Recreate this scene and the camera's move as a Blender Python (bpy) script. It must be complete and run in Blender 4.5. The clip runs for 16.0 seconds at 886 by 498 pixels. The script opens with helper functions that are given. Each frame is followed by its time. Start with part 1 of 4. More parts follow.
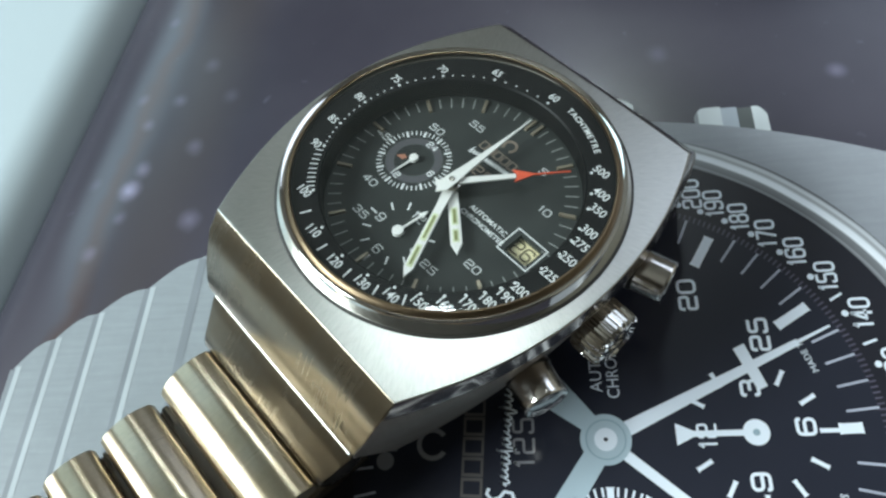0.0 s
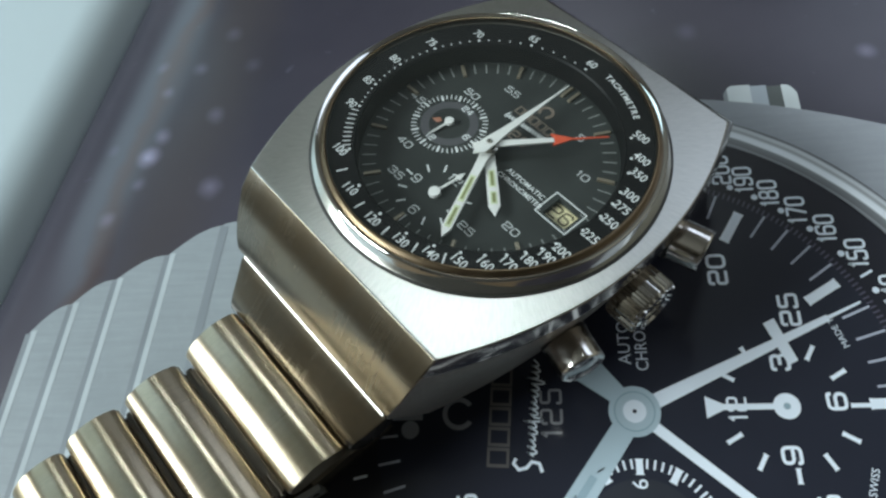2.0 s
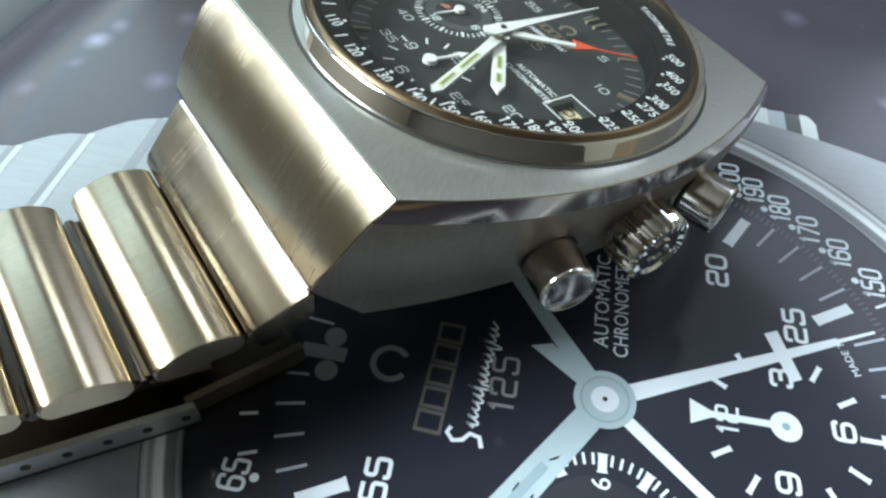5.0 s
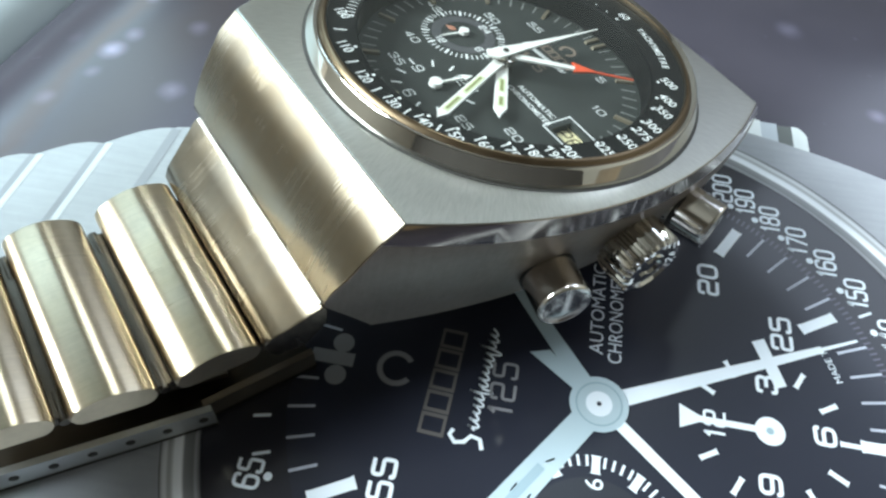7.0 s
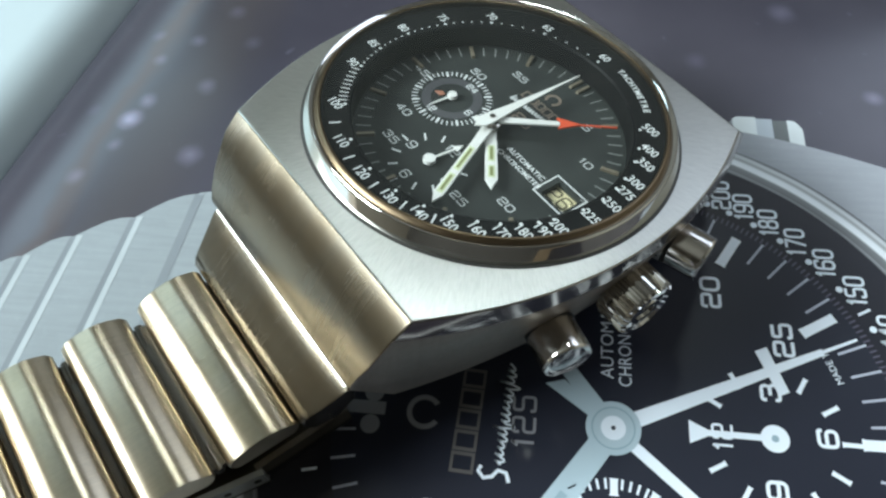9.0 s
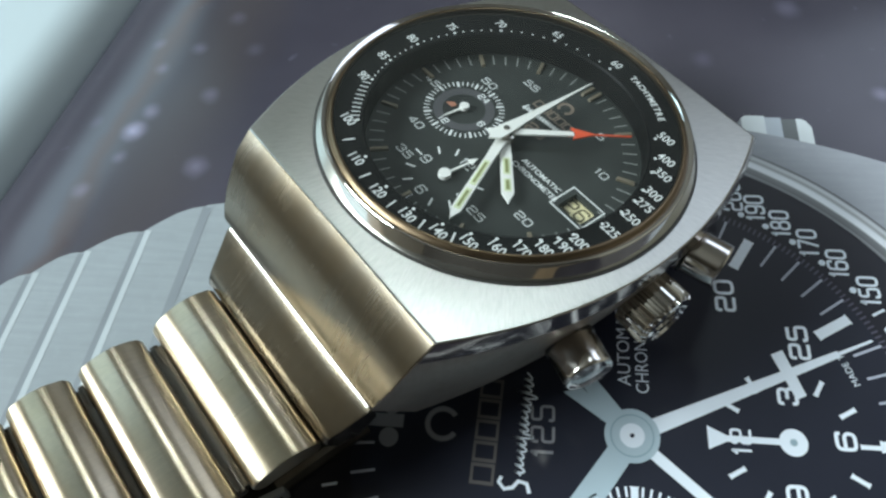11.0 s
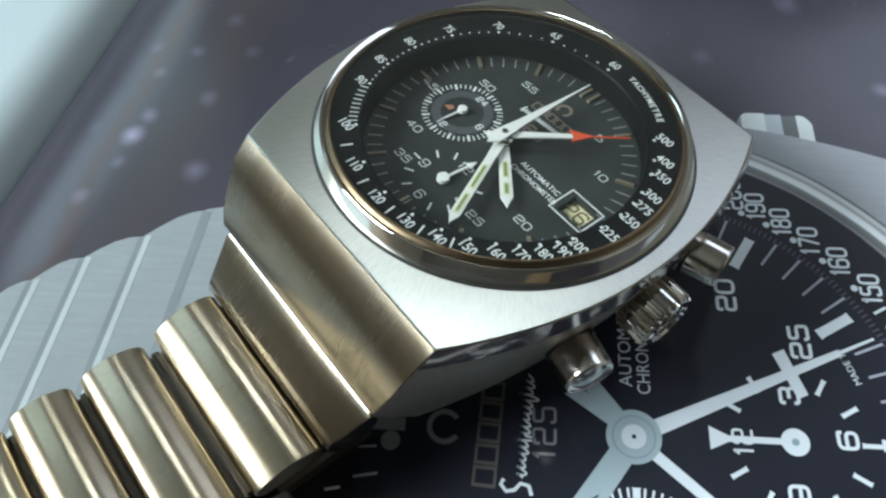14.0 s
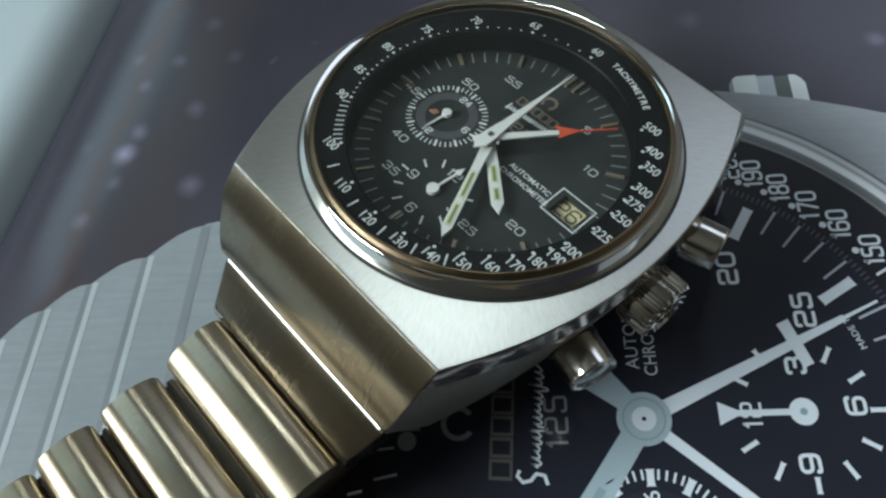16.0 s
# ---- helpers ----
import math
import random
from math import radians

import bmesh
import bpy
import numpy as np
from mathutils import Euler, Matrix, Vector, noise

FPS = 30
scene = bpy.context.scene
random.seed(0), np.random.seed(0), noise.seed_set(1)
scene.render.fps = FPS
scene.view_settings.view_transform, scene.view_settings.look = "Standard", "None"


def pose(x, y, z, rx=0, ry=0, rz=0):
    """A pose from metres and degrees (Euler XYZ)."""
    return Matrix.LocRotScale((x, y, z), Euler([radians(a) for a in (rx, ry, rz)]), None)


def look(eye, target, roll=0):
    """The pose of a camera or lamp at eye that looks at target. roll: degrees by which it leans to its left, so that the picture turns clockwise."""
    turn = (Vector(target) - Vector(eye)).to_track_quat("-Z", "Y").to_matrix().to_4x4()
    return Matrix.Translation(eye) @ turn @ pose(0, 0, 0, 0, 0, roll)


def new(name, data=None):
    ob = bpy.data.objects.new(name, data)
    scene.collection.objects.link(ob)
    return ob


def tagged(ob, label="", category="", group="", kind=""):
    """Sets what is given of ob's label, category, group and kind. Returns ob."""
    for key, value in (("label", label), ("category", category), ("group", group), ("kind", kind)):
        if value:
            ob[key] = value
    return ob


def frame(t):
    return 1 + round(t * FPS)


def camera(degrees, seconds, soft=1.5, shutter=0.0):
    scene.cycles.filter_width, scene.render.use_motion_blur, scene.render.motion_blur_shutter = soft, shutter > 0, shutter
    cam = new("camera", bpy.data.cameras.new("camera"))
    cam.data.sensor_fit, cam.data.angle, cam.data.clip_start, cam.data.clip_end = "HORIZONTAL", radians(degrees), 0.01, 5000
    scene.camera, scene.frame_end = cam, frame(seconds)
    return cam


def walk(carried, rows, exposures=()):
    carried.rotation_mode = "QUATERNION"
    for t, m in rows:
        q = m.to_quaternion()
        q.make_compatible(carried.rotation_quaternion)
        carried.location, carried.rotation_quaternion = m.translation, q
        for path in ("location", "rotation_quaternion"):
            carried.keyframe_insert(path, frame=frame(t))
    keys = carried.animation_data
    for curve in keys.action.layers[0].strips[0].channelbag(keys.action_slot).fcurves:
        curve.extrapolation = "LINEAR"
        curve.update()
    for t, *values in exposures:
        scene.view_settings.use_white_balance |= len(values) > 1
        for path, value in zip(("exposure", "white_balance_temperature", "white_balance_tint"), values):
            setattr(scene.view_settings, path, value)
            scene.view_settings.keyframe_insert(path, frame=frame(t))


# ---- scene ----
cam = camera(62.32, 16.0, soft=2.5)
ROWS = [
    (0.0, -0.00759, -0.01520, 0.09029, 24.981, 9.047, -8.810),
    (0.5, -0.00823, -0.01618, 0.08984, 25.064, 8.916, -8.595),
    (1.0, -0.00950, -0.01549, 0.09048, 25.046, 8.672, -8.378),
    (1.5, -0.01123, -0.01613, 0.08952, 25.179, 8.328, -8.119),
    (2.0, -0.01310, -0.01769, 0.08843, 25.171, 7.857, -7.938),
    (2.5, -0.01223, -0.01702, 0.08795, 24.991, 7.995, -7.834),
    (3.0, -0.00702, -0.01746, 0.08270, 25.280, 9.164, -8.224),
    (3.5, -0.00879, -0.02338, 0.07084, 29.793, 4.549, -4.292),
    (4.0, -0.01314, -0.02761, 0.06825, 35.245, 1.230, -2.045),
    (4.2, -0.01525, -0.03051, 0.06272, 36.612, -0.810, -0.746),
    (6.3, -0.01926, -0.02952, 0.06656, 36.088, -3.363, 0.722),
    (6.5, -0.01913, -0.02959, 0.06656, 35.904, -3.340, 0.638),
    (7.0, -0.01882, -0.03035, 0.06834, 35.517, -2.935, 0.722),
    (7.5, -0.01702, -0.02851, 0.07221, 34.731, -1.457, -0.293),
    (8.0, -0.01722, -0.02711, 0.07597, 32.354, 0.676, -1.260),
    (8.5, -0.01559, -0.02382, 0.07876, 30.886, 2.733, -3.003),
    (9.0, -0.01584, -0.02345, 0.07963, 30.863, 2.858, -2.906),
    (9.5, -0.01613, -0.02418, 0.07932, 31.113, 2.725, -2.734),
    (9.7, -0.01675, -0.02360, 0.08042, 30.903, 2.873, -2.897),
    (11.8, -0.01790, -0.02021, 0.08087, 29.224, 3.228, -4.731),
    (12.0, -0.01740, -0.02012, 0.08089, 29.093, 3.496, -4.727),
    (12.5, -0.01729, -0.01986, 0.08119, 29.010, 3.575, -4.745),
    (13.0, -0.01773, -0.02031, 0.08002, 29.173, 3.325, -4.614),
    (13.5, -0.01765, -0.02037, 0.08097, 29.153, 3.400, -4.693),
    (14.0, -0.01749, -0.01976, 0.08127, 29.192, 3.604, -4.758),
    (14.5, -0.01745, -0.01943, 0.08160, 29.227, 3.747, -4.844),
    (15.0, -0.01638, -0.01724, 0.08346, 28.407, 4.758, -6.367),
    (15.5, -0.01506, -0.01517, 0.08468, 26.165, 6.399, -8.387),
    (16.0, -0.01495, -0.01496, 0.08423, 24.843, 6.848, -8.946),
]
walk(cam, [(t, pose(x, y, z, rx, ry, rz)) for t, x, y, z, rx, ry, rz in ROWS],
     exposures=[(0.0, 0.47), (0.5, 0.43), (1.0, 0.37), (1.5, 0.27), (2.0, 0.12), (2.5, -0.26), (3.0, -0.35), (3.5, 0.36), (4.0, 0.54), (4.2, 0.63), (6.3, 1.13), (6.5, 1.16), (7.0, 1.18), (7.5, 1.18), (8.0, 1.16), (8.5, 0.84), (9.0, 0.66), (9.7, 0.64), (11.8, 0.39), (14.5, 0.39), (15.0, 0.29), (15.5, 0.25), (16.0, -0.17)])

# ---- light ----
world = bpy.data.worlds.new("world")
scene.world = world
world.use_nodes = True
world.node_tree.nodes["Background"].inputs[0].default_value = (0.55, 0.6, 0.7, 1)
world.node_tree.nodes["Background"].inputs[1].default_value = 0.3


def area(name, eye, target, w, h, watts, colour):
    data = bpy.data.lights.new(name, "AREA")
    data.shape, data.size, data.size_y, data.energy, data.color = "RECTANGLE", w, h, watts, colour
    ob = new(name, data)
    ob.matrix_world = look(eye, target)
    return ob


area("window_light", (-1.45, 0.0, 1.08), (0, 0, 0.0), 0.95, 0.55, 42, (0.83, 0.955, 0.98))
# two added fills, no known source: north for the case top, east for the page
area("north_fill_light", (-0.92, 1.08, 0.92), (0, 0, 0.0), 0.75, 0.6, 3.5, (0.62, 0.88, 1.0))
area("east_fill_light", (1.20, 0.80, 1.38), (0, 0, 0.0), 1.1, 1.1, 7.0, (0.70, 0.82, 1.0))
area("ceiling_lamp", (0.19, 0.75, 1.18), (0, 0.0, 0.0), 0.12, 0.12, 2.15, (0.84, 0.98, 1.0))


# ---- materials ----
def rgb(c):
    return (*c, 1.0)


class Nodes:
    """A small builder of node materials."""

    def __init__(self, name):
        self.mat = bpy.data.materials.new(name)
        self.mat.use_nodes = True
        self.tree = self.mat.node_tree
        self.bsdf = self.tree.nodes["Principled BSDF"]
        self.coord = self.add("ShaderNodeTexCoord").outputs["Object"]

    def add(self, kind, **inputs):
        node = self.tree.nodes.new(kind)
        for key, value in inputs.items():
            key = key.replace("_", " ")
            self.put(node.inputs[key], value)
        return node

    def put(self, socket, value):
        if isinstance(value, bpy.types.NodeSocket):
            self.tree.links.new(value, socket)
        else:
            socket.default_value = value

    def scaled(self, s, turn=0.0):
        node = self.add("ShaderNodeMapping", Vector=self.coord, Scale=s)
        node.inputs["Rotation"].default_value = (0, 0, turn)
        return node.outputs[0]

    def noise(self, s, detail=3.0, turn=0.0):
        return self.add("ShaderNodeTexNoise", Vector=self.scaled(s, turn), Scale=1.0, Detail=detail).outputs[0]

    def ramp(self, value, lo, hi, a, b):
        node = self.add("ShaderNodeMapRange", Value=value)
        for i, v in zip((1, 2, 3, 4), (lo, hi, a, b)):
            node.inputs[i].default_value = v
        return node.outputs[0]

    def mix(self, fac, a, b):
        node = self.tree.nodes.new("ShaderNodeMix")
        node.data_type = "RGBA"
        self.put(node.inputs["Factor"], fac)
        self.put(node.inputs["A"], a)
        self.put(node.inputs["B"], b)
        return node.outputs["Result"]

    def bump(self, height, strength, distance):
        node = self.add("ShaderNodeBump", Height=height, Strength=strength, Distance=distance)
        self.put(self.bsdf.inputs["Normal"], node.outputs[0])

    def set(self, **inputs):
        for key, value in inputs.items():
            self.put(self.bsdf.inputs[key.replace("_", " ")], value)
        return self.mat


def brushed(name, s, base, rough, strength, across, aniso, turn=0.0, tint=None):
    """Steel with fine brushed lines; highlights stretch along the local axis `across`."""
    n = Nodes(name)
    fine = n.noise(s, 4.0, turn)
    marks = n.noise((260, 260, 260), 5.0)
    tone = n.mix(n.ramp(fine, 0.3, 0.7, 0, 1), rgb([c * 0.91 for c in base]), rgb([min(1, c * 1.07) for c in base]))
    # tinted patches: warm reflections of the surroundings put into the colour
    if tint:
        cast = n.noise((150, 55, 90), 3.0, 0.5)
        tone = n.mix(n.ramp(cast, 0.4, 0.65, 0.6, 0), tone, rgb(tint))
    mottle = n.noise((1500, 1500, 1500), 4.0)
    tone = n.mix(n.ramp(mottle, 0.42, 0.68, 0, 0.22), tone, rgb([c * 0.66 for c in base]))
    scuff = n.noise((s[0] * 0.12 + 40, s[1] * 0.12 + 40, s[2] * 0.12 + 40), 5.0)
    tone = n.mix(n.ramp(scuff, 0.6, 0.8, 0, 0.18), tone, rgb([min(1, c * 1.35) for c in base]))
    rr = n.add("ShaderNodeMath")
    n.put(rr.inputs[0], n.ramp(fine, 0.25, 0.75, rough - 0.03, rough + 0.04))
    n.put(rr.inputs[1], n.ramp(marks, 0.45, 0.75, 0.0, 0.07))
    n.bump(fine, strength, 0.00003)
    turned = n.add("ShaderNodeVectorTransform")
    turned.vector_type, turned.convert_from, turned.convert_to = "VECTOR", "OBJECT", "WORLD"
    turned.inputs[0].default_value = across
    n.set(Tangent=turned.outputs[0], Anisotropic=aniso)
    return n.set(Base_Color=tone, Metallic=1.0, Roughness=rr.outputs[0])


def plain(name, base, rough=0.4, metal=0.0, vary=0.12, s=700.0, coat=0.0, relief=0.0, uneven=0.05):
    n = Nodes(name)
    grain = n.noise((s, s, s), 4.0)
    wide = n.noise((s / 9, s / 9, s / 9), 2.0)
    a, b = [c * (1 - vary) for c in base], [min(1.0, c * (1 + vary)) for c in base]
    tone = n.mix(n.ramp(wide, 0.3, 0.7, 0, 1), rgb(a), rgb(b))
    if relief:
        n.bump(grain, relief, 0.00003)
    n.set(Base_Color=tone, Metallic=metal, Roughness=n.ramp(grain, 0.3, 0.7, max(0.02, rough - uneven), rough + uneven))
    n.set(Coat_Weight=coat, Coat_Roughness=0.12)
    return n.mat




def sunray(name, base, rough, strength, aniso):
    """Steel brushed in rays from the middle of the dial."""
    n = Nodes(name)
    polar = n.add("ShaderNodeVectorMath")
    polar.operation = "NORMALIZE"
    flatten = n.add("ShaderNodeVectorMath")
    flatten.operation = "MULTIPLY"
    n.put(flatten.inputs[0], n.coord)
    flatten.inputs[1].default_value = (1, 1, 0)
    n.put(polar.inputs[0], flatten.outputs[0])
    reach = n.add("ShaderNodeVectorMath")
    reach.operation = "LENGTH"
    n.put(reach.inputs[0], flatten.outputs[0])
    long = n.add("ShaderNodeVectorMath")
    long.operation = "SCALE"
    n.put(long.inputs[0], polar.outputs[0])
    long.inputs["Scale"].default_value = 120.0
    joined = n.add("ShaderNodeTexNoise", Vector=long.outputs[0], Scale=1.0, Detail=4.0)
    joined.noise_dimensions = "4D"
    step = n.add("ShaderNodeMath")
    step.operation = "MULTIPLY"
    n.put(step.inputs[0], reach.outputs["Value"])
    step.inputs[1].default_value = 900.0
    n.put(joined.inputs["W"], step.outputs[0])
    fine = joined.outputs[0]
    tone = n.mix(n.ramp(fine, 0.3, 0.7, 0, 1), rgb([c * 0.9 for c in base]), rgb([min(1, c * 1.07) for c in base]))
    n.bump(fine, strength, 0.00003)
    rays = n.add("ShaderNodeTangent")
    rays.direction_type, rays.axis = "RADIAL", "Z"
    n.set(Tangent=rays.outputs[0], Anisotropic=aniso)
    return n.set(Base_Color=tone, Metallic=1.0, Roughness=n.ramp(fine, 0.25, 0.75, rough - 0.05, rough + 0.06))


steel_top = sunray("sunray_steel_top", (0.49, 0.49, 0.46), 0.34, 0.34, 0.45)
# side and flank: same steel as the top, darker reflections put into the colour
steel_side = brushed("shaded_steel_side", (9000, 60, 60), (0.205, 0.186, 0.155), 0.22, 0.03, (1, 0, 0), 0.85, 0.0, (0.19, 0.15, 0.10))
steel_flank = brushed("shaded_steel_flank", (2600, 2600, 60), (0.31, 0.265, 0.225), 0.46, 0.05, (0, 1, 0), 0.2)
steel_link = brushed("brushed_steel_link", (9000, 45, 45), (0.585, 0.505, 0.385), 0.3, 0.012, (1, 0, 0), 0.93, 0.0, (0.50, 0.41, 0.27))
brass_ring = plain("brass_seat", (0.15, 0.11, 0.07), 0.34, 1.0, 0.1)
polished = plain("polished_steel", (0.70, 0.69, 0.66), 0.05, 1.0, 0.04, 400, 0.0, 0.03, 0.03)
# bevel darkened in colour for the dark page it mirrors
shaded_bevel_steel = plain("shaded_bevel_steel", (0.45, 0.41, 0.37), 0.1, 1.0, 0.06, 400)
button_steel = plain("button_steel", (0.62, 0.59, 0.55), 0.15, 1.0, 0.06, 900, 0.0, 0.03)
cap_steel = plain("scuffed_cap_steel", (0.30, 0.285, 0.27), 0.16, 1.0, 0.3, 900, 0.0, 0.3)
satin_collar = plain("satin_collar_steel", (0.50, 0.46, 0.42), 0.3, 1.0, 0.1, 900)
# pale steel of the added ridge rod: edge highlight put into colour and shape
ridge_steel = plain("ridge_highlight_steel", (0.82, 0.79, 0.72), 0.34, 1.0, 0.1, 900)
worn_steel = plain("inner_steel", (0.5, 0.48, 0.45), 0.3, 1.0, 0.2)
# inner steel near black: shade between and under the links put into its colour
shaded_steel = plain("shaded_inner_steel", (0.09, 0.08, 0.068), 0.35, 1.0, 0.2)
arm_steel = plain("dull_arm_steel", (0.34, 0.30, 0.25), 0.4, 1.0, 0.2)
satin_steel = plain("satin_steel", (0.62, 0.64, 0.65), 0.5, 1.0, 0.12)
# near-black for shallow strips and caps: shade inside gaps and holes as colour
gap_shade = plain("recess_shade", (0.03, 0.028, 0.025), 0.5)
dial_black = plain("matt_black_dial", (0.03, 0.034, 0.032), 0.5, 0.0, 0.2, 1800, 0.0, 0.15)
ring_black = plain("black_ring", (0.004, 0.004, 0.0045), 0.35)
for m, v in ((dial_black, 0.15), (ring_black, 0.1)):
    m.node_tree.nodes["Principled BSDF"].inputs["Specular IOR Level"].default_value = v
ring_grey = plain("grey_subdial", (0.06, 0.06, 0.065), 0.4)
print_white = plain("white_print", (0.75, 0.77, 0.76), 0.5, 0, 0.05)
dial_print = plain("grey_dial_print", (0.54, 0.56, 0.55), 0.5, 0, 0.15)
dial_tick = plain("dim_dial_tick", (0.26, 0.27, 0.26), 0.5, 0, 0.2)
print_tan = plain("tan_print", (0.22, 0.17, 0.13), 0.5)
hand_white = plain("white_hand", (0.78, 0.78, 0.74), 0.35, 0, 0.05)
lume_green = plain("aged_lume", (0.60, 0.66, 0.42), 0.6, 0, 0.15)
lume_slot = plain("dark_lume_slot", (0.22, 0.24, 0.09), 0.6)
baton_tan = plain("aged_baton", (0.2, 0.17, 0.12), 0.35, 0.3)
red_paint = plain("red_paint", (0.72, 0.09, 0.03), 0.4)
faded_red = plain("faded_red_paint", (0.36, 0.15, 0.09), 0.5)
date_cream = plain("cream_date", (0.78, 0.70, 0.42), 0.6)
date_ink = plain("date_ink", (0.12, 0.1, 0.05), 0.6)
axle = plain("axle_steel", (0.5, 0.47, 0.42), 0.2, 1.0)


def crystal_glass():
    n = Nodes("mineral_crystal")
    t = n.tree
    clear = n.add("ShaderNodeBsdfTransparent")
    clear.inputs[0].default_value = (0.97, 0.98, 0.975, 1)
    shine = n.add("ShaderNodeBsdfGlossy", Roughness=0.03)
    fres = n.add("ShaderNodeFresnel", IOR=1.5)
    mixer = n.add("ShaderNodeMixShader", Fac=fres.outputs[0])
    t.links.new(clear.outputs[0], mixer.inputs[1])
    t.links.new(shine.outputs[0], mixer.inputs[2])
    # a faint film: dust, fine scuffs and the veil of reflected light as colour
    film = n.add("ShaderNodeBsdfDiffuse", Color=(0.72, 0.8, 0.74, 1))
    veiled = n.add("ShaderNodeMixShader", Fac=n.ramp(n.noise((160, 90, 100), 5.0), 0.3, 0.75, 0.008, 0.02))
    t.links.new(mixer.outputs[0], veiled.inputs[1])
    t.links.new(film.outputs[0], veiled.inputs[2])
    t.links.new(veiled.outputs[0], t.nodes["Material Output"].inputs["Surface"])
    return n.mat


crystal_mat = crystal_glass()


# printed page: ink under a glossy varnish
def ink(name, base, vary=0.08, s=900.0, rough=0.22):
    mat = plain(name, base, 0.3, 0.0, vary, s, 0.42, 0.0, 0.015)
    mat.node_tree.nodes["Principled BSDF"].inputs["Specular IOR Level"].default_value = 0.2
    mat.node_tree.nodes["Principled BSDF"].inputs["Coat Roughness"].default_value = 0.11
    return mat


ink_black = ink("ink_black", (0.021, 0.023, 0.035), 0.05)
ink_ring = ink("ink_ring", (0.019, 0.019, 0.026))
ink_white = ink("ink_white", (0.76, 0.82, 0.9), 0.05)
ink_tick = ink("ink_tick", (0.42, 0.44, 0.52), 0.2)
ink_dim = ink("ink_dim", (0.24, 0.24, 0.26), 0.1)
ink_brand = ink("ink_brand", (0.12, 0.112, 0.11), 0.1)
ink_hand = ink("ink_hand", (0.42, 0.52, 0.58), 0.06)
ink_hand_dark = ink("ink_hand_dark", (0.30, 0.40, 0.46), 0.06)
ink_subdial = ink("ink_subdial", (0.03, 0.033, 0.042))
ink_hatch = ink("ink_hatch", (0.10, 0.092, 0.13))
ink_crown_light = ink("ink_crown_light", (0.62, 0.66, 0.68), 0.1)
ink_crown_pale = ink("ink_crown_pale", (0.42, 0.46, 0.52), 0.1)
ink_crown_mid = ink("ink_crown_mid", (0.26, 0.28, 0.3), 0.1)
ink_crown_dark = ink("ink_crown_dark", (0.11, 0.12, 0.12), 0.1)


def ink_steel(name, base, turn):
    n = Nodes(name)
    streak = n.noise((1500, 120, 100), 4.0, turn)
    wide = n.noise((28, 28, 28), 2.0)
    tone = n.mix(n.ramp(streak, 0.3, 0.7, 0, 1), rgb([c * 0.94 for c in base]), rgb([c * 1.06 for c in base]))
    tone = n.mix(n.ramp(wide, 0.35, 0.65, 0, 0.5), tone, rgb([c * 0.75 for c in base]))
    speck = n.noise((260, 260, 260), 4.0)
    tone = n.mix(n.ramp(speck, 0.35, 0.5, 0.14, 0.0), tone, rgb([c * 0.72 for c in base]))
    tone = n.mix(n.ramp(n.noise((900, 900, 900), 3.0), 0.55, 0.75, 0.0, 0.1), tone, rgb([c * 1.35 for c in base]))
    return n.set(Base_Color=tone, Roughness=0.3, Specular_IOR_Level=0.2, Coat_Weight=0.5, Coat_Roughness=0.11)


def rim_print():
    """A polished ring as the photograph shows it: bands that run round, fading and brightening on the way."""
    n = Nodes("ink_steel_rim")
    flatten = n.add("ShaderNodeVectorMath")
    flatten.operation = "MULTIPLY"
    n.put(flatten.inputs[0], n.coord)
    flatten.inputs[1].default_value = (1, 1, 0)
    reach = n.add("ShaderNodeVectorMath")
    reach.operation = "LENGTH"
    n.put(reach.inputs[0], flatten.outputs[0])
    wobble = n.add("ShaderNodeMath")
    wobble.operation = "MULTIPLY_ADD"
    n.put(wobble.inputs[0], n.noise((45, 45, 45), 2.0))
    wobble.inputs[1].default_value = 0.0012
    n.put(wobble.inputs[2], reach.outputs["Value"])
    bands = n.add("ShaderNodeValToRGB", Fac=n.ramp(wobble.outputs[0], 0.0394, 0.0434, 0.0, 1.0))
    ramp = bands.color_ramp
    ramp.elements[0].position, ramp.elements[0].color = 0.0, rgb((0.07, 0.07, 0.08))
    ramp.elements[1].position, ramp.elements[1].color = 1.0, rgb((0.13, 0.13, 0.145))
    for at, v in ((0.12, 0.3), (0.18, 0.16), (0.38, 0.22), (0.44, 0.9), (0.6, 0.85), (0.68, 0.4), (0.74, 0.36), (0.8, 0.62), (0.87, 0.55), (0.94, 0.12)):
        e = ramp.elements.new(at)
        e.color = rgb((v, v * 1.03, v * 1.09))
    dull = n.mix(n.ramp(n.noise((30, 30, 30), 3.0), 0.5, 0.75, 0.0, 0.4), bands.outputs[0], rgb((0.3, 0.31, 0.34)))
    return n.set(Base_Color=dull, Roughness=0.3, Specular_IOR_Level=0.2, Coat_Weight=0.5, Coat_Roughness=0.11)


rim_ink = rim_print()
ink_case = ink_steel("ink_steel_case", (0.33, 0.345, 0.38), 0.4)
ink_link = ink_steel("ink_steel_link", (0.30, 0.33, 0.35), 1.4)
ink_link_edge = ink("ink_link_edge", (0.44, 0.48, 0.5))
ink_link_dark = ink("ink_link_dark", (0.22, 0.24, 0.26))

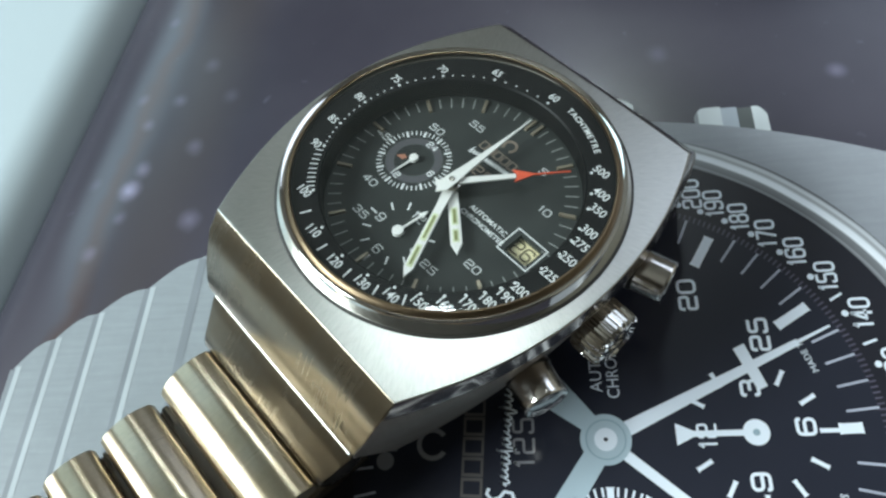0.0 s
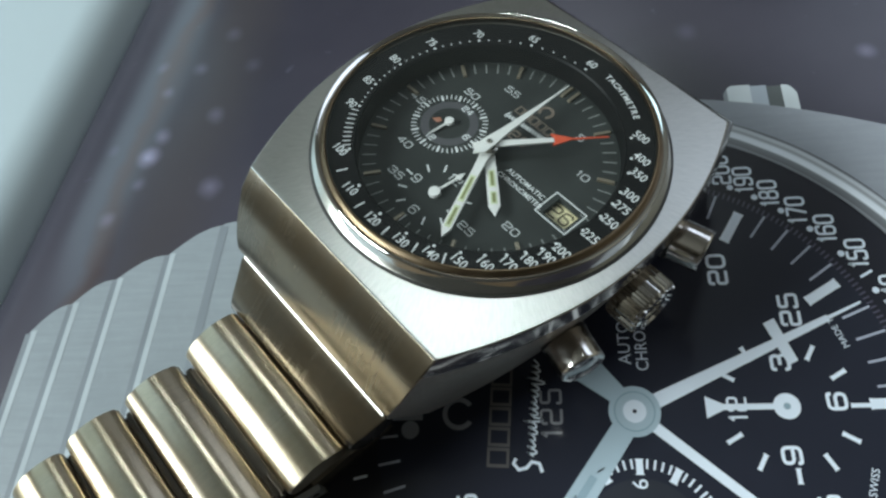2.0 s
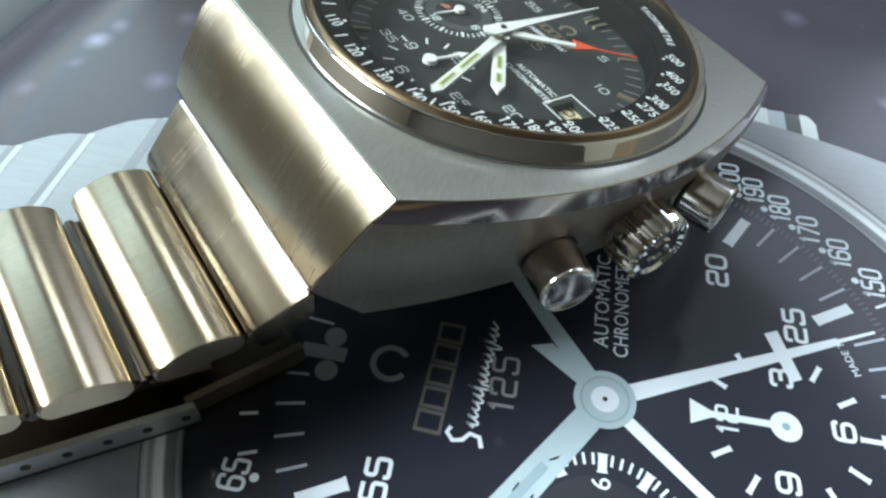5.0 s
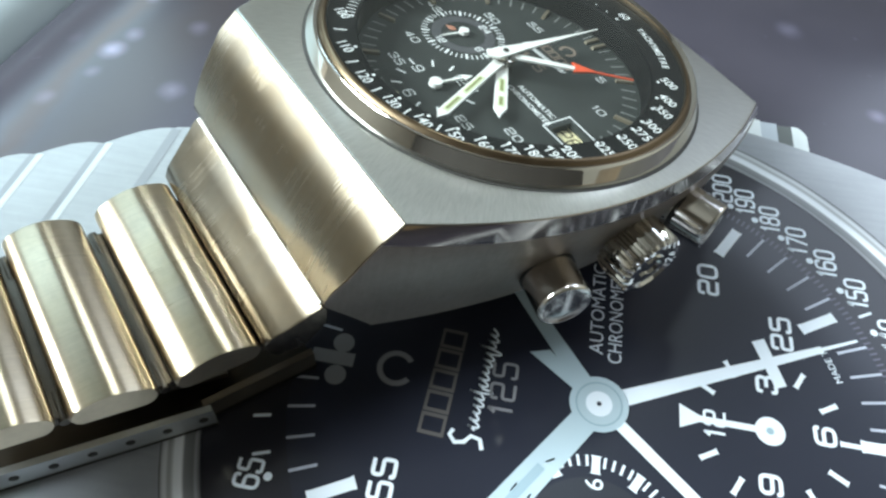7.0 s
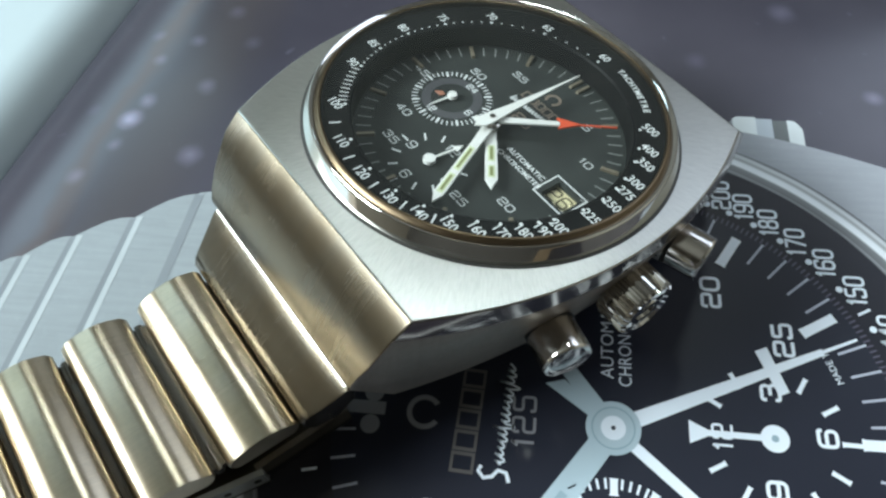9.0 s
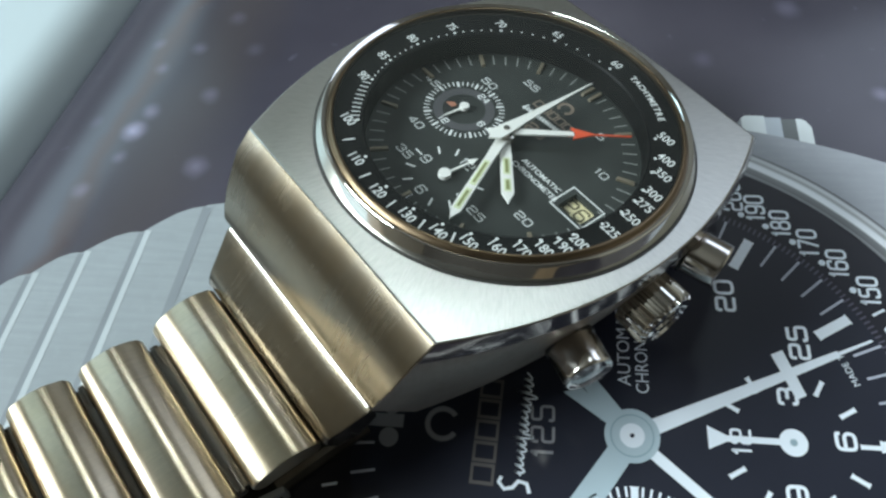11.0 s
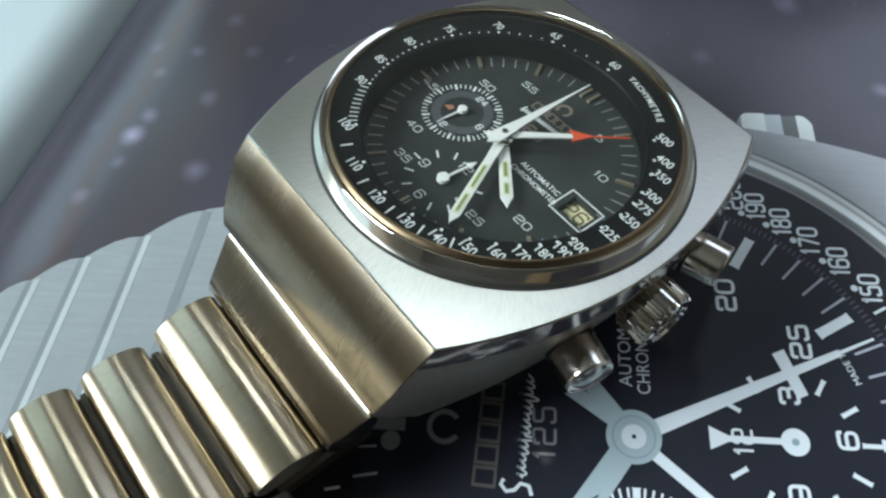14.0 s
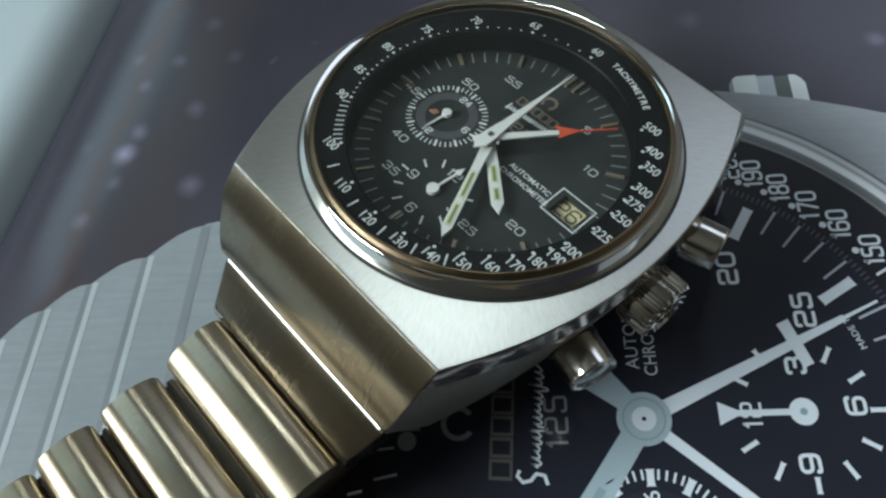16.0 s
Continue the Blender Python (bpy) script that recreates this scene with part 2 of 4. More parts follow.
# soft pale stars of the printed sky: x, y, radius in mm, strength
STARS = ((-62.0, 50.0, 2.2, 0.55), (-59.8, 53.4, 1.7, 0.22), (-63.3, 45.5, 1.6, 0.16), (-52.1, 42.6, 2.2, 0.24), (-51.2, 55.6, 1.9, 0.12), (-53.6, 65.3, 1.7, 0.14),
         (-59.0, 61.9, 1.7, 0.18), (-60.3, 67.4, 1.6, 0.13), (-67.9, 40.4, 1.7, 0.16), (-68.2, 53.2, 1.5, 0.08), (-55.2, 83.1, 1.6, 0.12), (-48.1, 71.3, 1.8, 0.08), (-44.9, 63.9, 1.8, 0.07),
         (43.6, 43.9, 1.7, 0.22), (21.2, 53.3, 2.0, 0.08), (36, 62, 2.4, 0.1), (56, 56, 2.4, 0.1))


def starry():
    n = Nodes("starry_print")
    cloud = n.noise((22, 22, 22), 4.0)
    speck = n.noise((320, 320, 320), 2.0)
    tone = n.mix(n.ramp(cloud, 0.35, 0.68, 0, 1), rgb((0.034, 0.031, 0.045)), rgb((0.062, 0.056, 0.074)))
    tone = n.mix(n.ramp(speck, 0.7, 0.85, 0, 0.35), tone, rgb((0.2, 0.19, 0.26)))
    # brown wisps of the printed nebula: one narrow beside the gutter, one wide
    for angle, far, half, power, hue in ((-19.0, -77.0, 2.0, 0.65, (0.055, 0.026, 0.02)), (-19.0, -68.0, 7.0, 0.35, (0.06, 0.045, 0.035))):
        along = n.add("ShaderNodeSeparateXYZ")
        n.put(along.inputs[0], n.scaled((1, 1, 1), radians(-angle)))
        shift = n.add("ShaderNodeMath")
        shift.operation = "MULTIPLY_ADD"
        n.put(shift.inputs[0], n.noise((70, 70, 70), 3.0))
        shift.inputs[1].default_value = 0.009
        n.put(shift.inputs[2], along.outputs[0])
        off = n.add("ShaderNodeMath")
        off.operation = "SUBTRACT"
        n.put(off.inputs[0], shift.outputs[0])
        off.inputs[1].default_value = far / 1000 + 0.0045
        size = n.add("ShaderNodeMath")
        size.operation = "ABSOLUTE"
        n.put(size.inputs[0], off.outputs[0])
        tone = n.mix(n.ramp(size.outputs[0], 0.2 * half / 1000, 1.3 * half / 1000, power, 0.0), tone, rgb(hue))
    warp = n.noise((180, 180, 180), 2.0)
    for x, y, r, s in STARS:
        gap = n.add("ShaderNodeVectorMath", )
        gap.operation = "DISTANCE"
        n.put(gap.inputs[0], n.coord)
        gap.inputs[1].default_value = (x / 1000, y / 1000, 0)
        far = n.add("ShaderNodeMath")
        far.operation = "MULTIPLY_ADD"
        n.put(far.inputs[0], warp)
        far.inputs[1].default_value = r / 1000
        n.put(far.inputs[2], gap.outputs["Value"])
        node = n.add("ShaderNodeMapRange", Value=far.outputs[0])
        node.interpolation_type = "SMOOTHSTEP"
        for i, v in zip((1, 2, 3, 4), (0.3 * r / 1000, 1.65 * r / 1000, s * 0.75, 0.0)):
            node.inputs[i].default_value = v
        tone = n.mix(node.outputs[0], tone, rgb((0.62, 0.58, 0.85)))
    return n.set(Base_Color=tone, Roughness=0.3, Specular_IOR_Level=0.2, Coat_Weight=0.5, Coat_Roughness=0.2)


cover_sky = starry()
page_block = plain("paper_block", (0.7, 0.68, 0.62), 0.8, 0, 0.08, 900)
sheet_white = plain("white_paper", (0.43, 0.50, 0.525), 0.6, 0, 0.03, 60, 0.0)
table_wood = plain("brown_table_wood", (0.17, 0.115, 0.065), 0.45, 0, 0.25, 40)
wall_dark = plain("brown_wall_paint", (0.07, 0.062, 0.055), 0.8, 0, 0.1, 12)
wall_grey = plain("grey_beige_wall_paint", (0.24, 0.23, 0.21), 0.8, 0, 0.06, 12)
wall_paint = plain("beige_wall_paint", (0.50, 0.46, 0.39), 0.8, 0, 0.06, 12)
ceiling_paint = plain("ceiling_paint", (0.22, 0.21, 0.19), 0.8, 0, 0.05, 12)
floor_wood = plain("brown_floor", (0.22, 0.14, 0.08), 0.5, 0, 0.2, 14)


# ---- building helpers: bmesh in millimetres ----
def part(name, bm, material, parent, label="", smooth=40.0):
    mesh = bpy.data.meshes.new(name)
    if bm.faces:
        bmesh.ops.recalc_face_normals(bm, faces=bm.faces[:])
    bm.to_mesh(mesh)
    bm.free()
    mesh.transform(Matrix.Scale(0.001, 4))
    for m in material if isinstance(material, (list, tuple)) else [material]:
        mesh.materials.append(m)
    if smooth:
        for p in mesh.polygons:
            p.use_smooth = True
        mesh.set_sharp_from_angle(angle=radians(smooth))
    ob = new(name, mesh)
    if parent is not None:
        ob.parent = parent
    if label:
        tagged(ob, label)
    return ob


def flat(name, bm, material, parent, label=""):
    """A printed shape: faces turned up."""
    for f in bm.faces:
        f.normal_update()
        if f.normal.z < 0:
            f.normal_flip()
    mesh = bpy.data.meshes.new(name)
    bm.to_mesh(mesh)
    bm.free()
    mesh.transform(Matrix.Scale(0.001, 4))
    mesh.materials.append(material)
    ob = new(name, mesh)
    ob.parent = parent
    if label:
        tagged(ob, label)
    return ob


def lathe(bm, profile, seg=96, m=None, closed=False, mats=None):
    """Turns a profile of (radius, height) about z."""
    m = m or Matrix()
    rings = []
    for r, z in profile:
        if r < 1e-6:
            rings.append([bm.verts.new(m @ Vector((0, 0, z)))])
        else:
            rings.append([bm.verts.new(m @ Vector((r * math.cos(2 * math.pi * i / seg), r * math.sin(2 * math.pi * i / seg), z))) for i in range(seg)])
    pairs = list(zip(rings, rings[1:])) + ([(rings[-1], rings[0])] if closed else [])
    for k, (a, b) in enumerate(pairs):
        for i in range(seg):
            j = (i + 1) % seg
            if len(a) == 1 and len(b) == 1:
                continue
            if len(a) == 1:
                f = bm.faces.new((a[0], b[i], b[j]))
            elif len(b) == 1:
                f = bm.faces.new((a[i], a[j], b[0]))
            else:
                f = bm.faces.new((a[i], a[j], b[j], b[i]))
            if mats:
                f.material_index = mats[k]
    return bm


def poly(bm, points, z, m=None):
    m = m or Matrix()
    return bm.faces.new([bm.verts.new(m @ Vector((x, y, z))) for x, y in points])


def prism(bm, points, z0, z1, m=None, inset=0.0):
    """A plate of that outline with slightly narrower top edge."""
    m = m or Matrix()
    cx = sum(p[0] for p in points) / len(points)
    cy = sum(p[1] for p in points) / len(points)
    low = [bm.verts.new(m @ Vector((x, y, z0))) for x, y in points]
    top = []
    for x, y in points:
        d = math.hypot(x - cx, y - cy) or 1
        s = max(0.0, 1 - inset / d)
        top.append(bm.verts.new(m @ Vector((cx + (x - cx) * s, cy + (y - cy) * s, z1))))
    n = len(points)
    for i in range(n):
        bm.faces.new((low[i], low[(i + 1) % n], top[(i + 1) % n], top[i]))
    bm.faces.new(top)
    bm.faces.new(low[::-1])
    return bm


def annulus(bm, r0, r1, z, seg=128, centre=(0, 0)):
    for i in range(seg):
        a, b = 2 * math.pi * i / seg, 2 * math.pi * (i + 1) / seg
        bm.faces.new([bm.verts.new((centre[0] + r * math.cos(t), centre[1] + r * math.sin(t), z)) for r, t in ((r0, a), (r1, a), (r1, b), (r0, b))])
    return bm


def disc(bm, r, z, centre=(0, 0), seg=48):
    poly(bm, [(centre[0] + r * math.cos(2 * math.pi * i / seg), centre[1] + r * math.sin(2 * math.pi * i / seg)) for i in range(seg)], z)
    return bm


def clock(r, minutes, centre=(0, 0)):
    """The place at that radius and clock angle; 12 is +y, 3 is +x."""
    a = 2 * math.pi * minutes / 60
    return centre[0] + r * math.sin(a), centre[1] + r * math.cos(a)


def tick(bm, r0, r1, minutes, width, z, centre=(0, 0), width1=None):
    a = 2 * math.pi * minutes / 60
    ux, uy = math.sin(a), math.cos(a)
    w0, w1 = width / 2, (width if width1 is None else width1) / 2
    poly(bm, [(centre[0] + r * ux + s * uy, centre[1] + r * uy - s * ux) for r, s in ((r0, -w0), (r0, w0), (r1, w1), (r1, -w1))], z)


def lettering(bm, text, size, at, z, turn=0.0, wide=1.1, bold=0.0):
    """Flat letters of the built-in font, centred on a place."""
    curve = bpy.data.curves.new("letters", "FONT")
    curve.body, curve.size, curve.align_x, curve.align_y, curve.resolution_u, curve.offset = text, size, "CENTER", "CENTER", 3, bold
    ob = bpy.data.objects.new("letters", curve)
    mesh = bpy.data.meshes.new_from_object(ob)
    m = pose(at[0], at[1], z, 0, 0, turn) @ Matrix.Diagonal((wide, 1, 1, 1))
    verts = [bm.verts.new(m @ v.co) for v in mesh.vertices]
    for p in mesh.polygons:
        try:
            bm.faces.new([verts[i] for i in p.vertices])
        except ValueError:
            pass
    bpy.data.objects.remove(ob)
    bpy.data.meshes.remove(mesh)
    bpy.data.curves.remove(curve)
    return bm


def round_path(points, radius, closed=False):
    """The same line with its corners rounded off."""
    out, n = [], len(points)
    for i, p in enumerate(points):
        if not closed and i in (0, n - 1):
            out.append(p)
            continue
        p, a, b = Vector(p), Vector(points[i - 1]), Vector(points[(i + 1) % n])
        r = min(radius, (a - p).length * 0.49, (b - p).length * 0.49)
        u, v = p + (a - p).normalized() * r, p + (b - p).normalized() * r
        for k in range(5):
            t = k / 4
            q = u * (1 - t) ** 2 + p * 2 * t * (1 - t) + v * t * t
            out.append((q.x, q.y))
    return out


def ribbon(b, pts, width, zz, closed=False, m=None):
    """A pen line of even width through points, as one strip."""
    m = m or Matrix()
    n = len(pts)
    pairs = []
    for i, (x, y) in enumerate(pts):
        p, q = (pts[i - 1], pts[(i + 1) % n]) if closed or 0 < i < n - 1 else (pts[max(i - 1, 0)], pts[min(i + 1, n - 1)])
        d = math.hypot(q[0] - p[0], q[1] - p[1]) or 1
        nx, ny = -(q[1] - p[1]) / d * width / 2, (q[0] - p[0]) / d * width / 2
        pairs.append((b.verts.new(m @ Vector((x - nx, y - ny, zz))), b.verts.new(m @ Vector((x + nx, y + ny, zz)))))
    for i in range(n if closed else n - 1):
        (u0, v0), (u1, v1) = pairs[i], pairs[(i + 1) % n]
        b.faces.new((u0, u1, v1, v0))


# squarish figures as pen strokes in a unit cell: lines, and whether each is closed
FIGURES = {
    "0": [([(0, 0), (1, 0), (1, 1), (0, 1)], True)],
    "1": [([(0.1, 0.74), (0.62, 1.0), (0.62, 0)], False)],
    "2": [([(0, 0.7), (0, 1), (1, 1), (1, 0.5), (0, 0.5), (0, 0), (1.06, 0)], False)],
    "3": [([(0, 0.74), (0, 1), (0.96, 1), (0.96, 0.52), (0.3, 0.52)], False), ([(0.5, 0.52), (1, 0.52), (1, 0), (0, 0), (0, 0.26)], False)],
    "4": [([(0.74, -0.06), (0.74, 1), (0, 0.28), (1.1, 0.28)], False)],
    "5": [([(0.98, 1), (0.04, 1), (0.04, 0.57), (1, 0.57), (1, 0), (0, 0), (0, 0.22)], False)],
    "6": [([(1, 0.78), (1, 1), (0, 1), (0, 0), (1, 0), (1, 0.57), (0.12, 0.57)], False)],
    "7": [([(-0.05, 1), (1, 1), (0.36, -0.06)], False)],
    "8": [([(0, 0), (1, 0), (1, 0.53), (0, 0.53)], True), ([(0.05, 0.53), (0.95, 0.53), (0.95, 1), (0.05, 1)], True)],
    "9": [([(0, 0.22), (0, 0), (1, 0), (1, 1), (0, 1), (0, 0.43), (0.88, 0.43)], False)],
}


def figures(bm, text, height, width, pen, at, z, turn=0.0, gap=0.5, radius=0.3, lean=0.0):
    """A number in squarish pen-stroke figures, centred on a place; sizes over the whole stroke."""
    w, h = width - pen, height - pen
    widths = [w * 0.5 if c == "1" else w for c in text]
    total = sum(widths) + (pen + gap) * (len(text) - 1)
    m = pose(at[0], at[1], 0, 0, 0, turn)
    x = -total / 2
    for c, wc in zip(text, widths):
        for k, (line, closed) in enumerate(FIGURES[c]):
            pts = [(x + px * wc + lean * (py - 0.5) * h, (py - 0.5) * h) for px, py in line]
            r = 0.02 if c in "147" else radius * (0.55 if c in "25" else 1.0)
            ribbon(bm, round_path(pts, r, closed), pen, z + 0.012 * k, closed, m)
        x += wc + pen + gap
    return bm


# ---- the room ----
def box(bm, lo, hi):
    v = [bm.verts.new((x, y, z)) for x in (lo[0], hi[0]) for y in (lo[1], hi[1]) for z in (lo[2], hi[2])]
    for f in ((0, 1, 3, 2), (4, 6, 7, 5), (0, 4, 5, 1), (2, 3, 7, 6), (0, 2, 6, 4), (1, 5, 7, 3)):
        bm.faces.new([v[i] for i in f])
    return bm


def slab(name, lo, hi, material, label, category):
    return tagged(part(name, box(bmesh.new(), lo, hi), material, None, "", 0), label, category, kind="structure")


TABLE = -16.0
slab("table_top", (-700, -500, TABLE - 30), (700, 600, TABLE - 0.4), table_wood, "brown wooden table top under the book", "table top")
slab("floor", (-1600, -1600, -800), (1600, 1600, -760), floor_wood, "brown wooden floor of the room", "floor")
# ceiling and walls are added out of view; their tones shape the steel's reflections
slab("ceiling", (-1600, -1600, 1500), (1600, 1600, 1540), ceiling_paint, "added unseen ceiling, dark for the reflections", "ceiling")
slab("wall_north", (-1600, 1600, -760), (1600, 1650, 1500), wall_grey, "added unseen grey-beige wall for reflections", "wall")
slab("wall_south", (-1600, -1650, -760), (1600, -1600, 1500), wall_dark, "added unseen dark wall for reflections", "wall")
slab("wall_east", (1600, -1600, -760), (1650, 1600, 1500), wall_paint, "added unseen beige wall", "wall")
slab("wall_west", (-1650, -1600, -760), (-1600, 1600, 1500), wall_paint, "added unseen beige wall", "wall")

# ---- the book with its printed cover ----
book = tagged(new("book"), "open book with a glossy dark starry page and a white page", "book")
EDGE = math.atan2(1.0, 0.3825)          # the way along the rounded edge of the cover
EU = (math.cos(EDGE), math.sin(EDGE))
EN = (EU[1], -EU[0])                    # into the cover, away from that edge
E0 = (-81.6, 35.0)


def cover_profile():
    """Distance in from the edge and height: a flat cover that rolls down at the edge."""
    pts = []
    for i in range(37):
        a = math.pi / 2 * i / 36
        pts.append((14.5 - 20.0 * math.sin(a), -8.0 * (1 - math.cos(a))))
    return [(260.0, 0.0), (120.0, 0.0), (40.0, 0.0)] + pts


bm = bmesh.new()
rows = []
for d, z in cover_profile():
    rows.append([bm.verts.new((E0[0] + EN[0] * d + EU[0] * s, E0[1] + EN[1] * d + EU[1] * s, z)) for s in (-150, -60, 0, 60, 170)])
for a, b in zip(rows, rows[1:]):
    for i in range(4):
        bm.faces.new((a[i], a[i + 1], b[i + 1], b[i]))
for f in bm.faces:
    f.normal_update()
    if f.normal.z < 0:
        f.normal_flip()
bm2 = bm
mesh = bpy.data.meshes.new("cover")
bm2.to_mesh(mesh)
bm2.free()
mesh.transform(Matrix.Scale(0.001, 4))
mesh.materials.append(cover_sky)
for p in mesh.polygons:
    p.use_smooth = True
cover = new("cover", mesh)
cover.parent = book
tagged(cover, "glossy printed page with pale stars on dark violet")
solid = cover.modifiers.new("thickness", "SOLIDIFY")
solid.thickness, solid.offset = 0.0012, -1.0
bm = bmesh.new()
corners = [(E0[0] + EN[0] * d + EU[0] * s, E0[1] + EN[1] * d + EU[1] * s) for d, s in ((4, -148), (258, -148), (258, 168), (4, 168))]
prism(bm, corners, TABLE, -1.6)
part("page_block", bm, page_block, book, "block of white paper pages", 0)

# the facing white page bends down into the gutter
bm = bmesh.new()
profile = [(-3.5 - 9.0 * (1 - math.cos(math.pi / 2 * i / 20)), -8.5 + 8.6 * math.sin(math.pi / 2 * i / 20)) for i in range(21)] + [(-70.0, 0.6), (-140.0, 0.2), (-230.0, -2.0)]
rows = [[bm.verts.new((E0[0] + EN[0] * d + EU[0] * s, E0[1] + EN[1] * d + EU[1] * s, z)) for s in (-148, -60, 0, 60, 168)] for d, z in profile]
foot = [[bm.verts.new((v.co.x, v.co.y, TABLE)) for v in row] for row in (rows[0], rows[-1])]
for a, b in zip([foot[0]] + rows, rows + [foot[1]]):
    for i in range(4):
        bm.faces.new((a[i], a[i + 1], b[i + 1], b[i]))
for k in (0, 4):
    bm.faces.new([foot[0][k]] + [row[k] for row in rows] + [foot[1][k]])
part("white_page", bm, sheet_white, book, "plain white facing page bending into the gutter", 50)

# the printed watch: drawn 2.25 times life size, its 12 towards the rounded edge
TURN = 81.0
PRINT = pose(0, 0, 0, 0, 0, TURN)
photo = new("printed_watch")
photo.parent = book
photo.matrix_local = PRINT


def barrel(y0, y1, end, mid, n=24):
    """The outline of the case: straight ends, bowed sides."""
    yc, half = (y0 + y1) / 2, (y1 - y0) / 2
    side = [(end + (mid - end) * (1 - ((y - yc) / half) ** 2), y) for y in (y0 + (y1 - y0) * i / n for i in range(n + 1))]
    return side + [(-x, y) for x, y in side[::-1]]


flat("printed_case", (lambda b: (poly(b, barrel(-47, 50, 33, 44.8), 0.04), b)[1])(bmesh.new()), ink_case, photo, "printed brushed steel case")
flat("printed_lug", (lambda b: (poly(b, [(-33, 48), (33, 48), (28.4, 51), (-28.4, 51)], 0.035), b)[1])(bmesh.new()), ink_case, photo)
# pale links of the printed strap
HALF = ((54.9, 27.4), (62.6, 23.0), (69.8, 19.5), (75.7, 16.0), (81.0, 12.0))
SHEAR = 0.085


def strap_quad(name, y0, y1, h, zz, mat, label=""):
    b = bmesh.new()
    poly(b, [(h, y0), (h, y1), (-20, y1 + (h + 20) * SHEAR), (-20, y0 + (h + 20) * SHEAR)], zz)
    return flat(name, b, mat, photo, label)


b = bmesh.new()
poly(b, [(28.5, 50.0), (27.6, 54.9), (-20, 54.9 + 47.6 * SHEAR), (-20, 50)], 0.045)
flat("printed_link", b, ink_link, photo, "pale printed steel link")
strap_quad("printed_link_gap", 54.2, 55.4, 27.2, 0.08, ink_link_dark)
for (ya, ha), (yb, hb) in zip(HALF, HALF[1:]):
    b = bmesh.new()
    arc = [(ha + (hb - ha) * t + 1.1 * math.sin(math.pi * t) * (1 - 0.4 * t), ya + (yb - ya) * t) for t in (0, 0.12, 0.25, 0.5, 0.75, 0.93, 1)]
    poly(b, arc + [(-20, yb + (hb + 20) * SHEAR), (-20, ya + (ha + 20) * SHEAR)], 0.05)
    flat("printed_link", b, ink_link, photo, "pale printed steel link")
    strap_quad("printed_link_edge", yb - 1.15, yb - 0.35, hb + 0.25, 0.08, ink_link_edge)
    strap_quad("printed_link_gap", yb - 0.35, yb + 0.5, hb - 0.2, 0.075, ink_link_dark)
# crown and push pieces beyond the case edge: strips of light and dark with rounded shoulders
for name, yy, w in (("printed_pusher", -21.0, 9.8), ("printed_crown", 1.5, 19.0)):
    low = 46.3 if yy > -10 else 42.9
    for m, f0, f1, step in ((ink_crown_mid, -0.5, -0.44, 0.0), (ink_crown_light, -0.44, -0.12, 0.0), (ink_crown_pale, -0.12, 0.1, 0.25), (ink_crown_dark, 0.1, 0.3, 0.45), (ink_crown_light, 0.3, 0.5, 0.35)):
        b = bmesh.new()
        top = []
        for k in range(7):
            f = f0 + (f1 - f0) * k / 6
            top.append((low + 2.8 - step - 1.5 * max(0.0, (abs(f) - 0.36) / 0.14) ** 2, yy - f * w))
        poly(b, [(low - 3, yy - f0 * w)] + top + [(low - 3, yy - f1 * w)], 0.03)
        flat(name, b, m, photo)
flat("printed_rim", annulus(bmesh.new(), 38.9, 42.7, 0.08), rim_ink, photo, "printed polished steel rim")
flat("printed_ring", annulus(bmesh.new(), 31.0, 39.0, 0.08), ink_ring, photo, "printed black speed scale ring")
flat("printed_dial", disc(bmesh.new(), 31.0, 0.08, seg=128), ink_black, photo, "printed black watch dial")

SPEEDS = (60, 65, 70, 75, 80, 85, 90, 100, 110, 120, 130, 140, 150, 160, 170, 180, 190, 200, 225, 250, 275, 300, 350, 400, 500)
z = 0.12
for v in SPEEDS:
    mins = 3600 / v + (0.7 if v < 77 else max(0.0, 24.3 - 3600 / v) * 0.1)
    x, y = clock(32.9, mins)
    b = bmesh.new()
    disc(b, 0.42, z, (x, y), 14)
    side = math.sin(2 * math.pi * mins / 60)
    figures(b, str(v), 2.55, 1.4, 0.34, (x + 2.4 * max(0.0, abs(side) - 0.8) / 0.2 * (1 if side > 0 else -1), y + (1.85 if math.cos(2 * math.pi * mins / 60) > 0 else -1.8)), z, 0, 0.12, 0.5)
    flat("printed_numeral", b, ink_white, photo)
for v in (105, 115, 125, 135, 145, 61.2, 62.5, 63.7, 67.5):
    b = bmesh.new()
    tick(b, 32.5, 34.2, 3600 / v + 0.25, 0.32, z)
    flat("printed_scale_mark", b, ink_white, photo)
b = bmesh.new()
for i in range(230):
    tick(b, 30.9, 31.75, i / 5, 0.2, z)
tagged(flat("printed_hatch", b, ink_hatch, photo), kind="stuff")
for i in range(60):
    if i % 5:
        b = bmesh.new()
        tick(b, 27.4 if i < 40 else 28.3, 31.0, i + 0.12, 0.3, z)
        flat("printed_minute_tick", b, ink_tick, photo)
for i in range(12):
    b = bmesh.new()
    if i == 0:
        tick(b, 25.2, 29.6, 0, 1.5, z)
        for sx in (-1.9, 1.8):
            disc(b, 1.1, z, (sx, 26.7), 20)
    else:
        w = 1.2
        at = i * 5 + (-0.2 if i in (5, 6) else 0.2)
        near, far = (26.1, 28.7) if i == 6 else (25.2, 29.8)
        tick(b, near, far, at, w, z)
        tick(b, near, near + 0.4, at, w * 1.14, z + 0.01, (0, 0), w)
        tick(b, far - 0.4, far, at, w, z + 0.01, (0, 0), w * 1.12)
    flat("printed_index", b, ink_white if i else ink_dim, photo)
